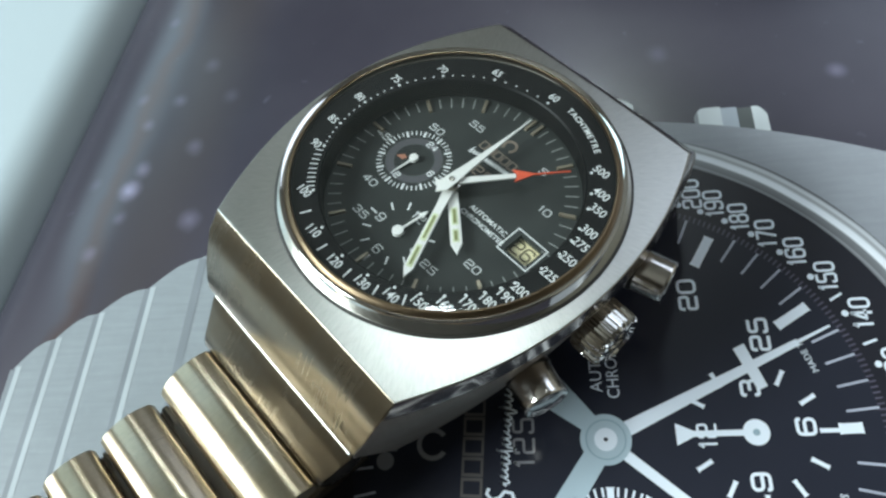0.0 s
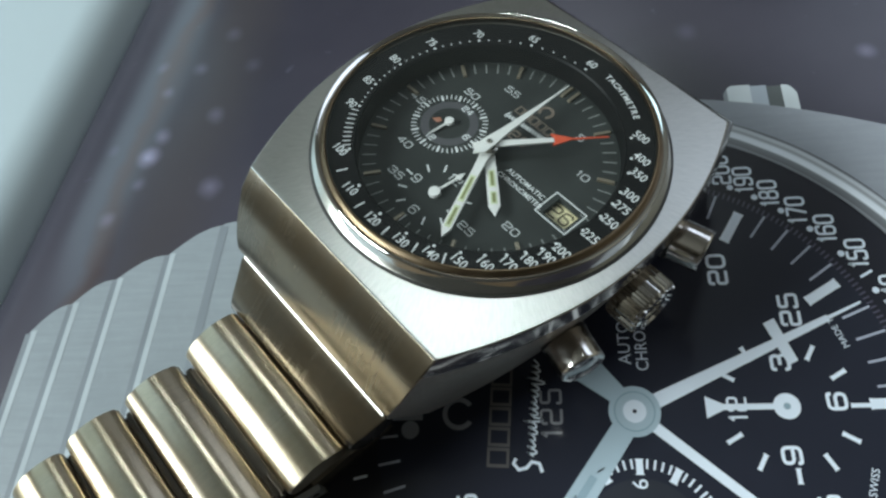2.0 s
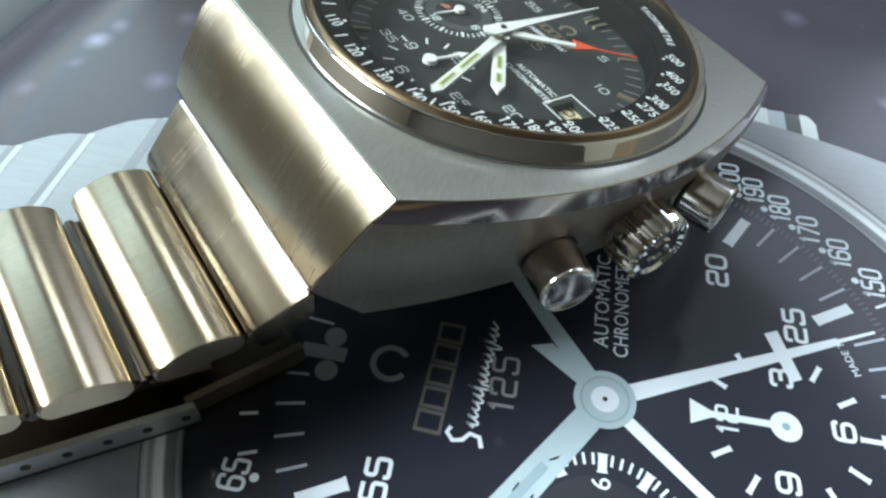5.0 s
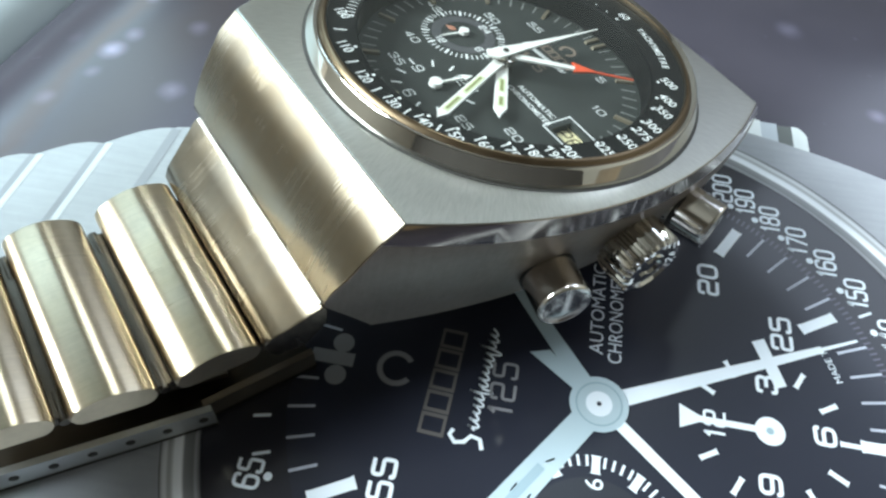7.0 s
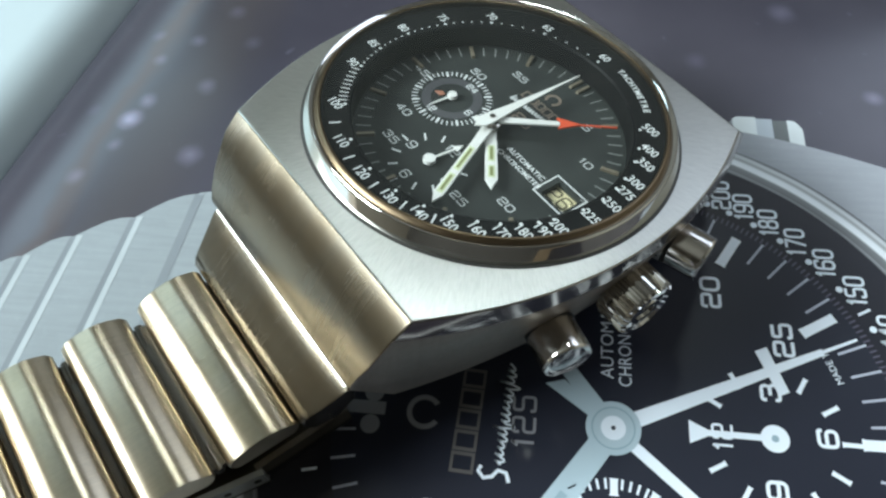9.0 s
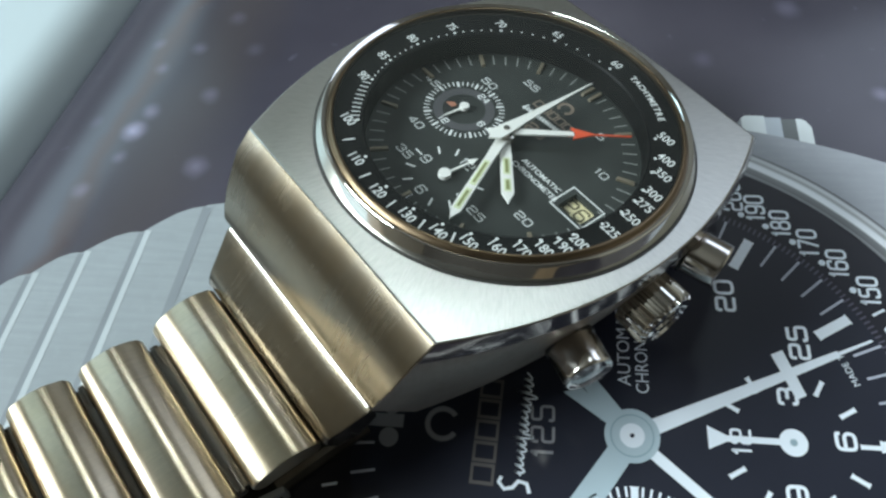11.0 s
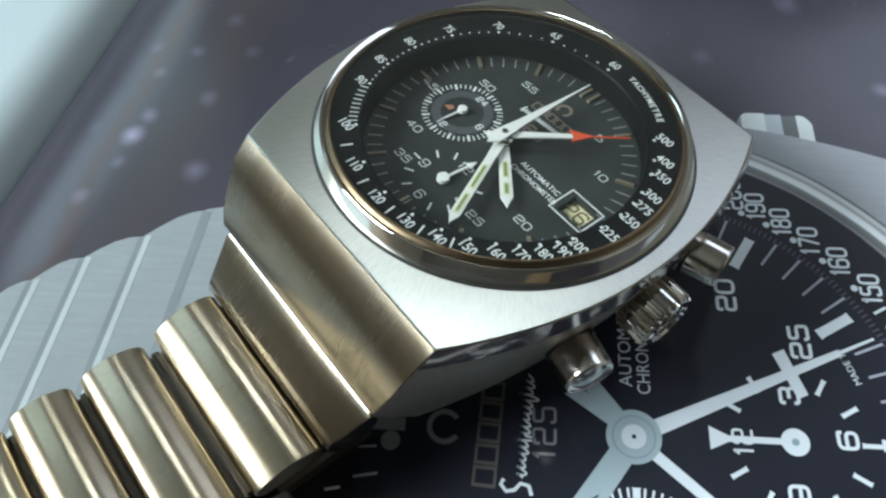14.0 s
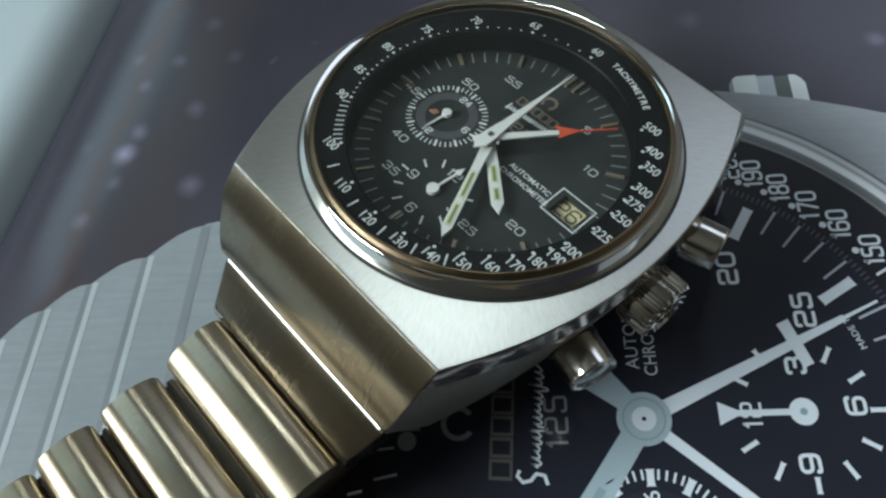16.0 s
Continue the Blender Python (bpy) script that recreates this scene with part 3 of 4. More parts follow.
for v in (5, 10, 20, 25, 35, 40, 45, 50, 55):
    flat("printed_numeral", figures(bmesh.new(), str(v), 2.45, 2.0, 0.4, clock(21.2 if v == 20 else 22.8, v + {20: 0.55, 25: -0.35}.get(v, 0.0)), z, 0, 0.22, 0.6), ink_white, photo)
flat("printed_caption", lettering(bmesh.new(), "AUTOMATIC", 2.1, (11.5, 0.5), z, 0, 0.95), ink_white, photo)
flat("printed_caption", lettering(bmesh.new(), "CHRONOMETER", 2.1, (11.5, -1.5), z, 0, 0.85), ink_white, photo)
flat("printed_number", figures(bmesh.new(), "125", 2.7, 1.9, 0.32, (-0.1, 9.7), z, 0, 0.5, 0.6), ink_dim, photo)
for i in range(5):
    b = bmesh.new()
    ribbon(b, [(-0.95, -1.15), (0.95, -1.15), (0.95, 1.15), (-0.95, 1.15)], 0.5, z, True, pose(-5.2 + 2.4 * i, 16.1 - 0.15 * i, 0, 0, 0, -3))
    flat("printed_brand_bar", b, ink_brand, photo)
b = bmesh.new()
ribbon(b, [(-6.9, 11.0), (-5.9, 11.3), (-5.7, 12.2), (-6.4, 12.8), (-6.6, 13.7), (-5.9, 14.3), (-5.3, 14.0)], 0.42, z)
ribbon(b, [(-5.1 + 0.05 * i + 0.22 * math.sin(0.42 * i), 12.2 - 0.004 * i + (1.15 if 75 < i < 90 or 175 < i < 190 else 0.42 + 0.14 * math.sin(0.13 * i)) * math.sin(0.42 * i - 0.6)) for i in range(232)], 0.22, z)
flat("printed_script_line", b, ink_white, photo)
b = bmesh.new()
for i in range(16):
    a0, a1 = math.radians(-55 + 290 * i / 16), math.radians(-55 + 290 * (i + 1) / 16)
    poly(b, [(r * math.cos(a), 20.8 + r * math.sin(a)) for r, a in ((1.4, a0), (2.0, a0), (2.0, a1), (1.4, a1))], z)
flat("printed_emblem", b, ink_dim, photo)
b = bmesh.new()
lettering(b, "MADE T", 1.1, clock(26.0, 26.6), z, 20, 1.0)
lettering(b, "SWISS", 1.2, clock(26.0, 33.0), z, -18, 1.0)
flat("printed_caption", b, ink_white, photo)


def printed_small_ticks(c, rows):
    """Small marks with a short foot at both ends."""
    for i, r0, r1, w in rows:
        b = bmesh.new()
        tick(b, r0, r1, i, w, z + 0.03, c)
        if w > 0.4:
            tick(b, r0, r0 + 0.2, i, w * 1.35, z + 0.04, c, w)
            tick(b, r1 - 0.2, r1, i, w, z + 0.04, c, w * 1.35)
        flat("printed_small_tick", b, ink_white, photo)


S6 = (0.4, -17.1)
printed_small_ticks(S6, [(i * 5, 6.2, 8.2, 0.5) for i in range(12) if i % 3] + [(30, 6.9, 9.2, 0.5), (45, 6.9, 8.6, 0.5)])
for t, at in (("12", (0.1, -11.6)), ("3", (5.6, -17.2)), ("6", (0.9, -22.6)), ("9", (-5.1, -16.7))):
    flat("printed_numeral", figures(bmesh.new(), t, 2.3, 1.7 if t == "12" else 2.1, 0.28 if t == "12" else 0.4, at, z, 0, 0.25, 0.55), ink_white, photo)
c = (-14.2, 0.0)
flat("printed_small_dial", annulus(bmesh.new(), 4.4, 6.6, z, 64, c), ink_subdial, photo)
printed_small_ticks(c, [(i, 7.7 if i % 5 else 7.0, 8.8, 0.26 if i % 5 else 0.8) for i in range(60)])
for t, mins in (("24", 0), ("6", 15), ("12", 30), ("18", 45)):
    flat("printed_numeral", lettering(bmesh.new(), t, 2.5, clock(6.0, mins, c), z + 0.05, 90 - 6 * mins if mins == 15 else 0, 1.0), ink_white, photo)


def printed_hand(name, toward, length, w0, w1, zz, mat, back=0.0, extra=None):
    """A hand lying towards a page angle in degrees."""
    a = math.radians(toward - TURN)
    m = Matrix.Rotation(a, 4, "Z")
    b = bmesh.new()
    poly(b, [(-back, -w0 / 2), (length, -w1 / 2), (length, w1 / 2), (-back, w0 / 2)], zz, m)
    for pts in extra or ():
        poly(b, pts, zz + 0.01, m)
    return flat(name, b, mat, photo, "pale blue-grey printed watch hand")


printed_hand("printed_hand", -134.0, 27, 2.7, 3.4, 0.16, ink_hand)
printed_hand("printed_hand_slot", -134.0, 24, 0.9, 0.9, 0.18, ink_hand_dark, -9)
printed_hand("printed_hand", 118.8, 24, 2.0, 1.2, 0.16, ink_hand)
printed_hand("printed_hand", 134.0, 6.5, 1.1, 1.6, 0.18, ink_hand, 0, [[(6.4, -0.8), (7.4, -0.9), (8.7, 0.9), (6.4, 0.8)]])
printed_hand("printed_hand", 15.9, 26.0, 1.9, 0.8, 0.2, ink_white, 0, [[(18.6, -2.9), (19.9, -2.9), (20.4, 2.7), (18.9, 2.7)], [(26, -0.22), (30.4, -0.15), (30.4, 0.15), (26, 0.22)]])
printed_hand("printed_hand", -49.2, 28, 1.3, 0.9, 0.22, ink_white)
flat("printed_hub", disc(bmesh.new(), 3.0, 0.25), ink_hand, photo)
flat("printed_hub", annulus(bmesh.new(), 2.2, 2.4, 0.28, 48), ink_hand_dark, photo)
flat("printed_hub", disc(bmesh.new(), 1.35, 0.28), ink_white, photo)
flat("printed_hub", disc(bmesh.new(), 0.25, 0.3, seg=16), ink_black, photo)
b = bmesh.new()
tick(b, 0, 7.0, 0, 0.7, 0.16, S6)
tick(b, 7.0, 9.0, 0, 0.7, 0.16, S6, 2.6)
disc(b, 1.5, 0.17, S6, 32)
flat("printed_hand", b, ink_white, photo)
flat("printed_hub", disc(bmesh.new(), 0.4, 0.19, S6, 16), ink_hand_dark, photo)

# ---- the wrist watch ----
watch = tagged(new("wrist_watch"), "brushed steel chronograph watch with black dial lying on the book", "watch")
AX = ((0.5608346, -0.8275748, 0.0241747), (0.8176551, 0.5490544, -0.1731455), (0.1300177, 0.1168725, 0.9845995))
watch.matrix_world = Matrix.Translation((-0.010993, 0.026183, 0.023634)) @ Matrix(AX).transposed().to_4x4()
TO_LOCAL = watch.matrix_world.inverted()

# case: outlines at falling heights: z, y at 6, y at 12, half width at the ends and in the middle
LEVELS = ((-2.2, -20.7, 21.9, 15.0, 20.5), (-3.6, -22.5, 23.6, 14.8, 20.75), (-5.4, -23.6, 24.8, 14.5, 20.3), (-7.2, -24.6, 25.8, 14.2, 19.8), (-9.0, -25.5, 26.7, 13.7, 19.3), (-10.2, -25.9, 27.1, 13.4, 19.0),
          (-10.8, -25.9, 27.1, 13.35, 18.85), (-11.6, -25.1, 26.3, 13.5, 18.6), (-13.0, -23.4, 24.6, 14.0, 18.1), (-14.6, -21.7, 22.9, 14.4, 17.7))
END_CUTS = 9


def case_outline(y0, y1, end, mid, n=24):
    """Bowed sides and straight ends, cut finely; 3 o'clock side first, then the 12 end, the 9 side and the 6 end."""
    yc, half = (y0 + y1) / 2, (y1 - y0) / 2
    side = [(end + (mid - end) * (1 - ((y - yc) / half) ** 2), y) for y in (y0 + (y1 - y0) * i / n for i in range(n + 1))]
    far = [(end * (1 - 2 * i / (END_CUTS + 1)), y1) for i in range(1, END_CUTS + 1)]
    return side + far + [(-x - 0.4 * (x - end) / (mid - end), y) for x, y in side[::-1]] + [(-x, y0) for x, y in far]


def crown_height(x, y):
    """The top is almost flat at the 6 end and falls away a little towards 12."""
    fall = 0.012 + 0.058 * min(1.0, max(0.0, (y + 10.0) / 20.0))
    return -1.72 - fall * (math.hypot(x, y) - 19.0)


bm = bmesh.new()
loops = []
for k, (z0, ya, yb, end, mid) in enumerate(LEVELS):
    loops.append([bm.verts.new((x, y, z0 if k else crown_height(x, y))) for x, y in case_outline(ya, yb, end, mid)])
n = len(loops[0])
for k, (a, b) in enumerate(zip(loops, loops[1:])):
    for i in range(n):
        f = bm.faces.new((a[i], a[(i + 1) % n], b[(i + 1) % n], b[i]))
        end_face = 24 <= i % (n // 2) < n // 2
        # ends, bevel and flank take the darker steels that carry painted shade
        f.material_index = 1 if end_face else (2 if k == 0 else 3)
rims = [loops[0]]
for r in (0.66, 0.33, 0.0):
    row = []
    for v in loops[0]:
        a = math.atan2(v.co.y - 0.35, v.co.x - 0.1)
        x, y = 0.1 + 18.6 * math.cos(a), 0.35 + 18.6 * math.sin(a)
        x, y = x + (v.co.x - x) * r, y + (v.co.y - y) * r
        row.append(bm.verts.new((x, y, crown_height(x, y))))
    rims.append(row)
inner = rims[-1]
deep = [bm.verts.new((v.co.x, v.co.y, -5.2)) for v in inner]
for i in range(n):
    j = (i + 1) % n
    for a, b in zip(rims, rims[1:]):
        bm.faces.new((a[i], a[j], b[j], b[i])).material_index = 0
    bm.faces.new((inner[i], inner[j], deep[j], deep[i])).material_index = 1
bm.faces.new(deep).material_index = 1
bm.faces.new(loops[-1][::-1]).material_index = 1
case = part("case", bm, [steel_top, steel_side, shaded_bevel_steel, steel_flank], watch, "brushed steel barrel-shaped case with polished bevel", 18)
bev = case.modifiers.new("worn_edges", "BEVEL")
bev.width, bev.segments, bev.limit_method, bev.angle_limit = 0.00014, 2, "ANGLE", radians(24)
part("case_back", lathe(bmesh.new(), [(14.5, -14.1), (14.5, -16.0), (13.5, -16.8), (0, -16.8)], 64), worn_steel, watch)

BC = pose(-0.5, 0.5, 0)
part("bezel", lathe(bmesh.new(), [(19.2, -2.3), (19.2, -1.5), (19.14, -1.3), (19.1, -1.2), (18.66, -0.2), (18.62, -0.1), (18.54, 0.05), (18.46, 0.1), (18.38, 0.08), (18.05, -0.16), (17.6, -0.5), (17.2, -0.8)], 160, BC), polished, watch, "polished steel bezel with a sharp crest")
part("crystal_seat", lathe(bmesh.new(), [(18.05, -0.14), (17.88, 0.04), (17.7, 0.18), (17.55, 0.22), (17.44, 0.18), (17.4, 0.05), (17.4, -0.3)], 128, BC), brass_ring, watch, "thin brass-coloured seat ring round the crystal")
# dark strip laid on the plate paints the shaded gap round the bezel
part("bezel_groove", lathe(bmesh.new(), [(19.1, -1.6), (19.3, -1.64), (19.46, -1.69)], 128, BC), gap_shade, watch)
part("crystal", lathe(bmesh.new(), [(17.43, 0.14), (12, 0.14), (6, 0.14), (0, 0.14)], 96, BC), crystal_mat, watch, "clear flat mineral crystal", 0).visible_shadow = False
ring = part("tachymetre_ring", lathe(bmesh.new(), [(17.7, -0.28), (17.0, -0.3), (14.4, -0.45), (14.25, -0.6), (14.2, -3.2)], 128), ring_black, watch, "black ring with a white speed scale")
RZ = -0.24
for v in SPEEDS:
    mins = 3600 / v
    b = bmesh.new()
    lettering(b, str(v), 1.4, clock(15.85, mins), RZ, 0, 0.9, 0.012)
    flat("numeral", b, print_white, ring)
b = bmesh.new()
for v in SPEEDS:
    disc(b, 0.17, RZ - 0.1, clock(14.85, 3600 / v), 10)
for v in [60 + 1 * i for i in range(1, 40)]:
    if v not in SPEEDS:
        if v > 90:
            tick(b, 14.7, 15.6, 3600 / v, 0.12, RZ - 0.08)
        else:
            disc(b, 0.11, RZ - 0.1, clock(14.85, 3600 / v), 8)
for v in (105, 115, 125, 135, 145):
    tick(b, 15.3, 16.5, 3600 / v, 0.17, RZ)
flat("scale_marks", b, print_white, ring)
for i, ch in enumerate("TACHYMETRE"):
    mins = 1.6 + i * 0.43
    flat("letter", lettering(bmesh.new(), ch, 0.98, clock(15.9, mins), RZ, -6 * mins, 1.0, 0.02), print_white, ring)

DZ = -3.1
SUNK = 0.7
b = bmesh.new()
WX0, WX1, WY = 9.4, 12.4, 1.25
a0 = math.asin(WY / 14.3)
arc = [(14.3 * math.cos(t), 14.3 * math.sin(t)) for t in (a0 + (math.pi - 2 * a0) * i / 60 for i in range(61))]
poly(b, arc, DZ)
poly(b, [(x, -y) for x, y in arc[::-1]], DZ)
for x0, x1 in ((-arc[0][0], WX0), (WX1, arc[0][0])):
    poly(b, [(x0, -WY), (x1, -WY), (x1, WY), (x0, WY)], DZ)
for (x0, y0), (x1, y1) in (((WX0, -WY), (WX1, -WY)), ((WX1, -WY), (WX1, WY)), ((WX1, WY), (WX0, WY)), ((WX0, WY), (WX0, -WY))):
    b.faces.new([b.verts.new(p) for p in ((x0, y0, DZ), (x1, y1, DZ), (x1, y1, DZ - SUNK), (x0, y0, DZ - SUNK))])
dial = part("dial", b, dial_black, watch, "matt black dial with white markings", 0)
z = DZ + 0.03
for i in range(60):
    if i % 5:
        b = bmesh.new()
        tick(b, 12.3, 13.8, i, 0.13, z)
        flat("minute_tick", b, dial_tick, dial)
for i in (0, 1, 2, 4, 5, 6, 7, 8, 9, 10, 11):
    for s in ((-0.55, 0.55) if i == 0 else (0,)):
        b = bmesh.new()
        a = pose(0, 0, 0, 0, 0, -30 * i)
        prism(b, [(s - 0.19, 11.9), (s + 0.19, 11.9), (s + 0.19, 13.8), (s - 0.19, 13.8)], DZ, DZ + 0.28, a, 0.08)
        part("hour_index", b, baton_tan, dial, "aged tan hour baton", 0)
for v, r, mins in ((5, 10.4, 5), (10, 10.4, 10), (20, 10.2, 20.1), (25, 10.2, 24.4), (35, 10.3, 34.6), (40, 9.35, 38.8), (45, 11.6, 44.8), (50, 9.1, 50.2), (55, 9.7, 55)):
    flat("numeral", figures(bmesh.new(), str(v), 0.98, 0.94, 0.15, clock(r, mins), z, 0, 0.14, 0.28), dial_print, dial)
flat("caption", lettering(bmesh.new(), "AUTOMATIC", 0.86, (5.65, 0.0), z, 0, 1.08, 0.012), print_white, dial)
flat("caption", lettering(bmesh.new(), "CHRONOMETER", 0.86, (5.75, -1.05), z, 0, 1.0, 0.012), print_white, dial)
flat("model_number", figures(bmesh.new(), "125", 1.35, 1.1, 0.17, (0.2, 3.9), z, 0, 0.25, 0.35), print_tan, dial)
b = bmesh.new()
for i in range(5):
    ribbon(b, [(-0.4, -0.5), (0.4, -0.5), (0.4, 0.5), (-0.4, 0.5)], 0.22, z, True, pose(-2.2 + 1.1 * i, 7.0, 0))
flat("brand_bars", b, print_tan, dial)
b = bmesh.new()
ribbon(b, [(-2.9 + 0.025 * i + 0.05 * math.sin(0.42 * i), 5.45 + 0.002 * i + (0.6 if i < 12 else 0.27) * math.sin(0.42 * i - 0.6)) for i in range(232)], 0.13, z)
flat("script_bar", b, print_white, dial)
b = bmesh.new()
for i in range(14):
    a0, a1 = math.radians(-55 + 290 * i / 14), math.radians(-55 + 290 * (i + 1) / 14)
    poly(b, [(r * math.cos(a), 8.9 + r * math.sin(a)) for r, a in ((0.6, a0), (0.95, a0), (0.95, a1), (0.6, a1))], z)
flat("emblem", b, print_tan, dial)
# date: a disc seen through a cut in the dial
DATE_AT = (10.65, 0.15)
b = bmesh.new()
for x0, y0, x1, y1 in ((8.6, -1.75, 8.76, 1.75), (8.76, 1.59, 12.9, 1.75), (8.76, -1.75, 12.9, -1.59), (12.74, -1.59, 12.9, 1.59)):
    poly(b, [(x0, y0), (x1, y0), (x1, y1), (x0, y1)], z)
flat("date_frame", b, print_white, dial, "thin white date frame")
flat("date_window", (lambda b: (poly(b, [(8.4, -2.2), (13.4, -2.2), (13.4, 2.2), (8.4, 2.2)], DZ - SUNK), b)[1])(bmesh.new()), date_cream, dial, "cream date disc")
flat("date_number", figures(bmesh.new(), "26", 1.75, 1.25, 0.22, DATE_AT, DZ - SUNK + 0.02, 0, 0.16, 0.5), date_ink, dial)

# small dials
c9, c6 = (-6.2, -0.24), (0.2, -8.0)
flat("small_dial_zone", annulus(bmesh.new(), 2.3, 3.3, z, 64, c9), ring_grey, dial)
b = bmesh.new()
for i in range(48):
    tick(b, 3.7 if i % 4 else 3.5, 4.35, i * 1.25, 0.13 if i % 4 else 0.26, z, c9)
flat("small_track", b, print_white, dial)
for t, mins in (("24", 0), ("6", 15), ("12", 30)):
    flat("numeral", figures(bmesh.new(), t, 0.85, 0.68, 0.14, clock(2.8, mins, c9), z + 0.02, 0, 0.1, 0.2), print_white, dial)
b = bmesh.new()
for i in range(12):
    if i % 3:
        tick(b, 3.1, 4.1, i * 5, 0.2, z, c6)
tick(b, 3.6, 4.6, 45, 0.2, z, c6)
tick(b, 3.9, 4.9, 30, 0.2, z, c6)
flat("small_track", b, print_white, dial)
for t, mins in (("12", 0), ("3", 15), ("6", 30), ("9", 45)):
    flat("numeral", figures(bmesh.new(), t, 1.15, 0.95, 0.15, clock(2.9, mins, c6), z, 0, 0.14, 0.3), dial_print, dial)


def hand(name, tip, tail, stations, z0, z1, mat, label, centre=(0, 0)):
    """A hand along the line to its tip: stations of (distance, half width)."""
    ang = math.degrees(math.atan2(tip[1] - centre[1], tip[0] - centre[0]))
    m = pose(centre[0], centre[1], 0, 0, 0, ang)
    pts = [(d, w) for d, w in stations] + [(d, -w) for d, w in stations[::-1] if w > 0.001]
    return part(name, prism(bmesh.new(), pts[::-1], z0, z1, m, 0.06), mat, watch, label, 0), m


h, m = hand("small_hand", (-6.6, -5.0), 0, [(0, 0.13), (2.3, 0.1), (2.9, 0.0)], -2.85, -2.75, hand_white, "white 24-hour hand", c9)
part("hub", lathe(bmesh.new(), [(0.0, -2.5), (0.5, -2.52), (0.55, -2.9)], 32, pose(c9[0], c9[1], 0)), hand_white, h)
h, m = hand("small_pointer", (-8.2, -1.3), 0, [(0.9, 0.08), (1.3, 0.42), (2.1, 0.0)], -2.95, -2.9, faded_red, "small faded red triangle pointer", c9)
h, m = hand("small_hand", (0.55, -3.6), 0, [(0, 0.14), (3.0, 0.12), (3.05, 0.45), (4.1, 0.0)], -2.8, -2.65, hand_white, "white hour-counter hand with arrow tip", c6)
part("hub", lathe(bmesh.new(), [(0.0, -2.45), (0.62, -2.47), (0.66, -2.9)], 32, pose(c6[0], c6[1], 0)), hand_white, h)

h, m = hand("hour_hand", (6.9, -5.6), 0, [(-1.6, 0.35), (0, 0.6), (2.0, 0.55), (2.4, 0.62), (7.6, 0.62), (8.9, 0.0)], -2.5, -2.25, hand_white, "white hour hand with lume slots")
for x0, x1 in ((3.0, 5.2), (5.8, 7.4)):
    part("lume", prism(bmesh.new(), [(x0, -0.34), (x1, -0.34), (x1, 0.34), (x0, 0.34)], -2.3, -2.22, m), lume_green, h, "aged green lume", 0)
    part("slot", prism(bmesh.new(), [(x0 + 0.2, -0.16), (x1 - 0.2, -0.16), (x1 - 0.2, 0.16), (x0 + 0.2, 0.16)], -2.24, -2.2, m), lume_slot, h, "", 0)
h, m = hand("minute_hand", (5.4, -11.6), 0, [(-2.0, 0.3), (0, 0.6), (3.2, 0.5), (3.6, 0.5), (11.6, 0.52), (12.8, 0.0)], -2.05, -1.8, hand_white, "white minute hand with lume slots")
for x0, x1 in ((4.4, 8.0), (8.6, 11.4)):
    part("lume", prism(bmesh.new(), [(x0, -0.3), (x1, -0.3), (x1, 0.3), (x0, 0.3)], -1.85, -1.77, m), lume_green, h, "aged green lume", 0)
    part("slot", prism(bmesh.new(), [(x0 + 0.3, -0.13), (x1 - 0.3, -0.13), (x1 - 0.3, 0.13), (x0 + 0.3, 0.13)], -1.79, -1.75, m), lume_slot, h, "", 0)
h, m = hand("minute_counter_hand", (5.45, 6.95), 0, [(-1.8, 0.35), (0, 0.45), (7.0, 0.28)], -1.6, -1.42, hand_white, "white counter hand with red arrow")
part("arrow", prism(bmesh.new(), [(6.7, -0.85), (9.2, 0.0), (6.7, 0.85), (7.1, 0.0)], -1.55, -1.38, m), red_paint, h, "red arrow head", 0)
part("pointer_line", prism(bmesh.new(), [(8.9, -0.1), (12.9, -0.06), (12.9, 0.06), (8.9, 0.1)], -1.55, -1.42, m), red_paint, h, "", 0)
h, m = hand("second_hand", (0.05, 12.2), 0, [(-2.4, 0.0), (-1.4, 0.75), (0, 0.72), (2.2, 0.5), (9.0, 0.14), (12.3, 0.05)], -1.2, -1.05, hand_white, "white tapered seconds hand")
part("cap", lathe(bmesh.new(), [(0.0, -0.95), (0.3, -0.96), (0.34, -1.1)], 24), axle, h)
part("axle", lathe(bmesh.new(), [(0.75, -1.2), (0.8, -1.6), (1.05, -1.7), (1.1, -1.8), (1.1, -3.1)], 32), axle, watch)


# pushers and crown, turned about the x axis
def side_turn(y, zc):
    return pose(0, y, zc, 0, 90, 0)


for x, y, zc, turn, r in ((22.6, -7.9, -10.2, -15, 2.52), (22.4, 11.2, -8.9, 15, 2.45)):
    m = pose(x, y, zc, 0, 0, turn) @ pose(0, 0, 0, 0, 90, 0)
    p = part("pusher", lathe(bmesh.new(), [(0, -0.25), (r - 0.5, -0.22), (r - 0.3, -0.05), (r - 0.14, 0), (r - 0.04, -0.1), (r, -0.25), (r, -0.4), (r, -0.6), (r, -3.2), (r, -3.35), (r, -3.45), (r - 0.1, -3.55), (1.2, -3.55)], 64, m), button_steel, watch, "polished steel push button")
    part("cap_face", lathe(bmesh.new(), [(0, -0.1), (r * 0.5, -0.12), (r - 0.52, -0.24)], 48, m), cap_steel, p, "scuffed flat cap of the button")
    part("recess", lathe(bmesh.new(), [(1.2, -3.5), (r + 0.1, -3.58), (r + 0.1, -3.9), (1.2, -3.9)], 48, m), gap_shade, p)
    part("collar", lathe(bmesh.new(), [(r - 0.1, -3.7), (r + 0.02, -3.75), (r + 0.06, -3.9), (r + 0.06, -4.1), (r + 0.06, -8.5)], 48, m), satin_collar, p, "steel tube let into the case side")

bm = bmesh.new()
m = side_turn(2.0, -9.4)
TEETH = 24
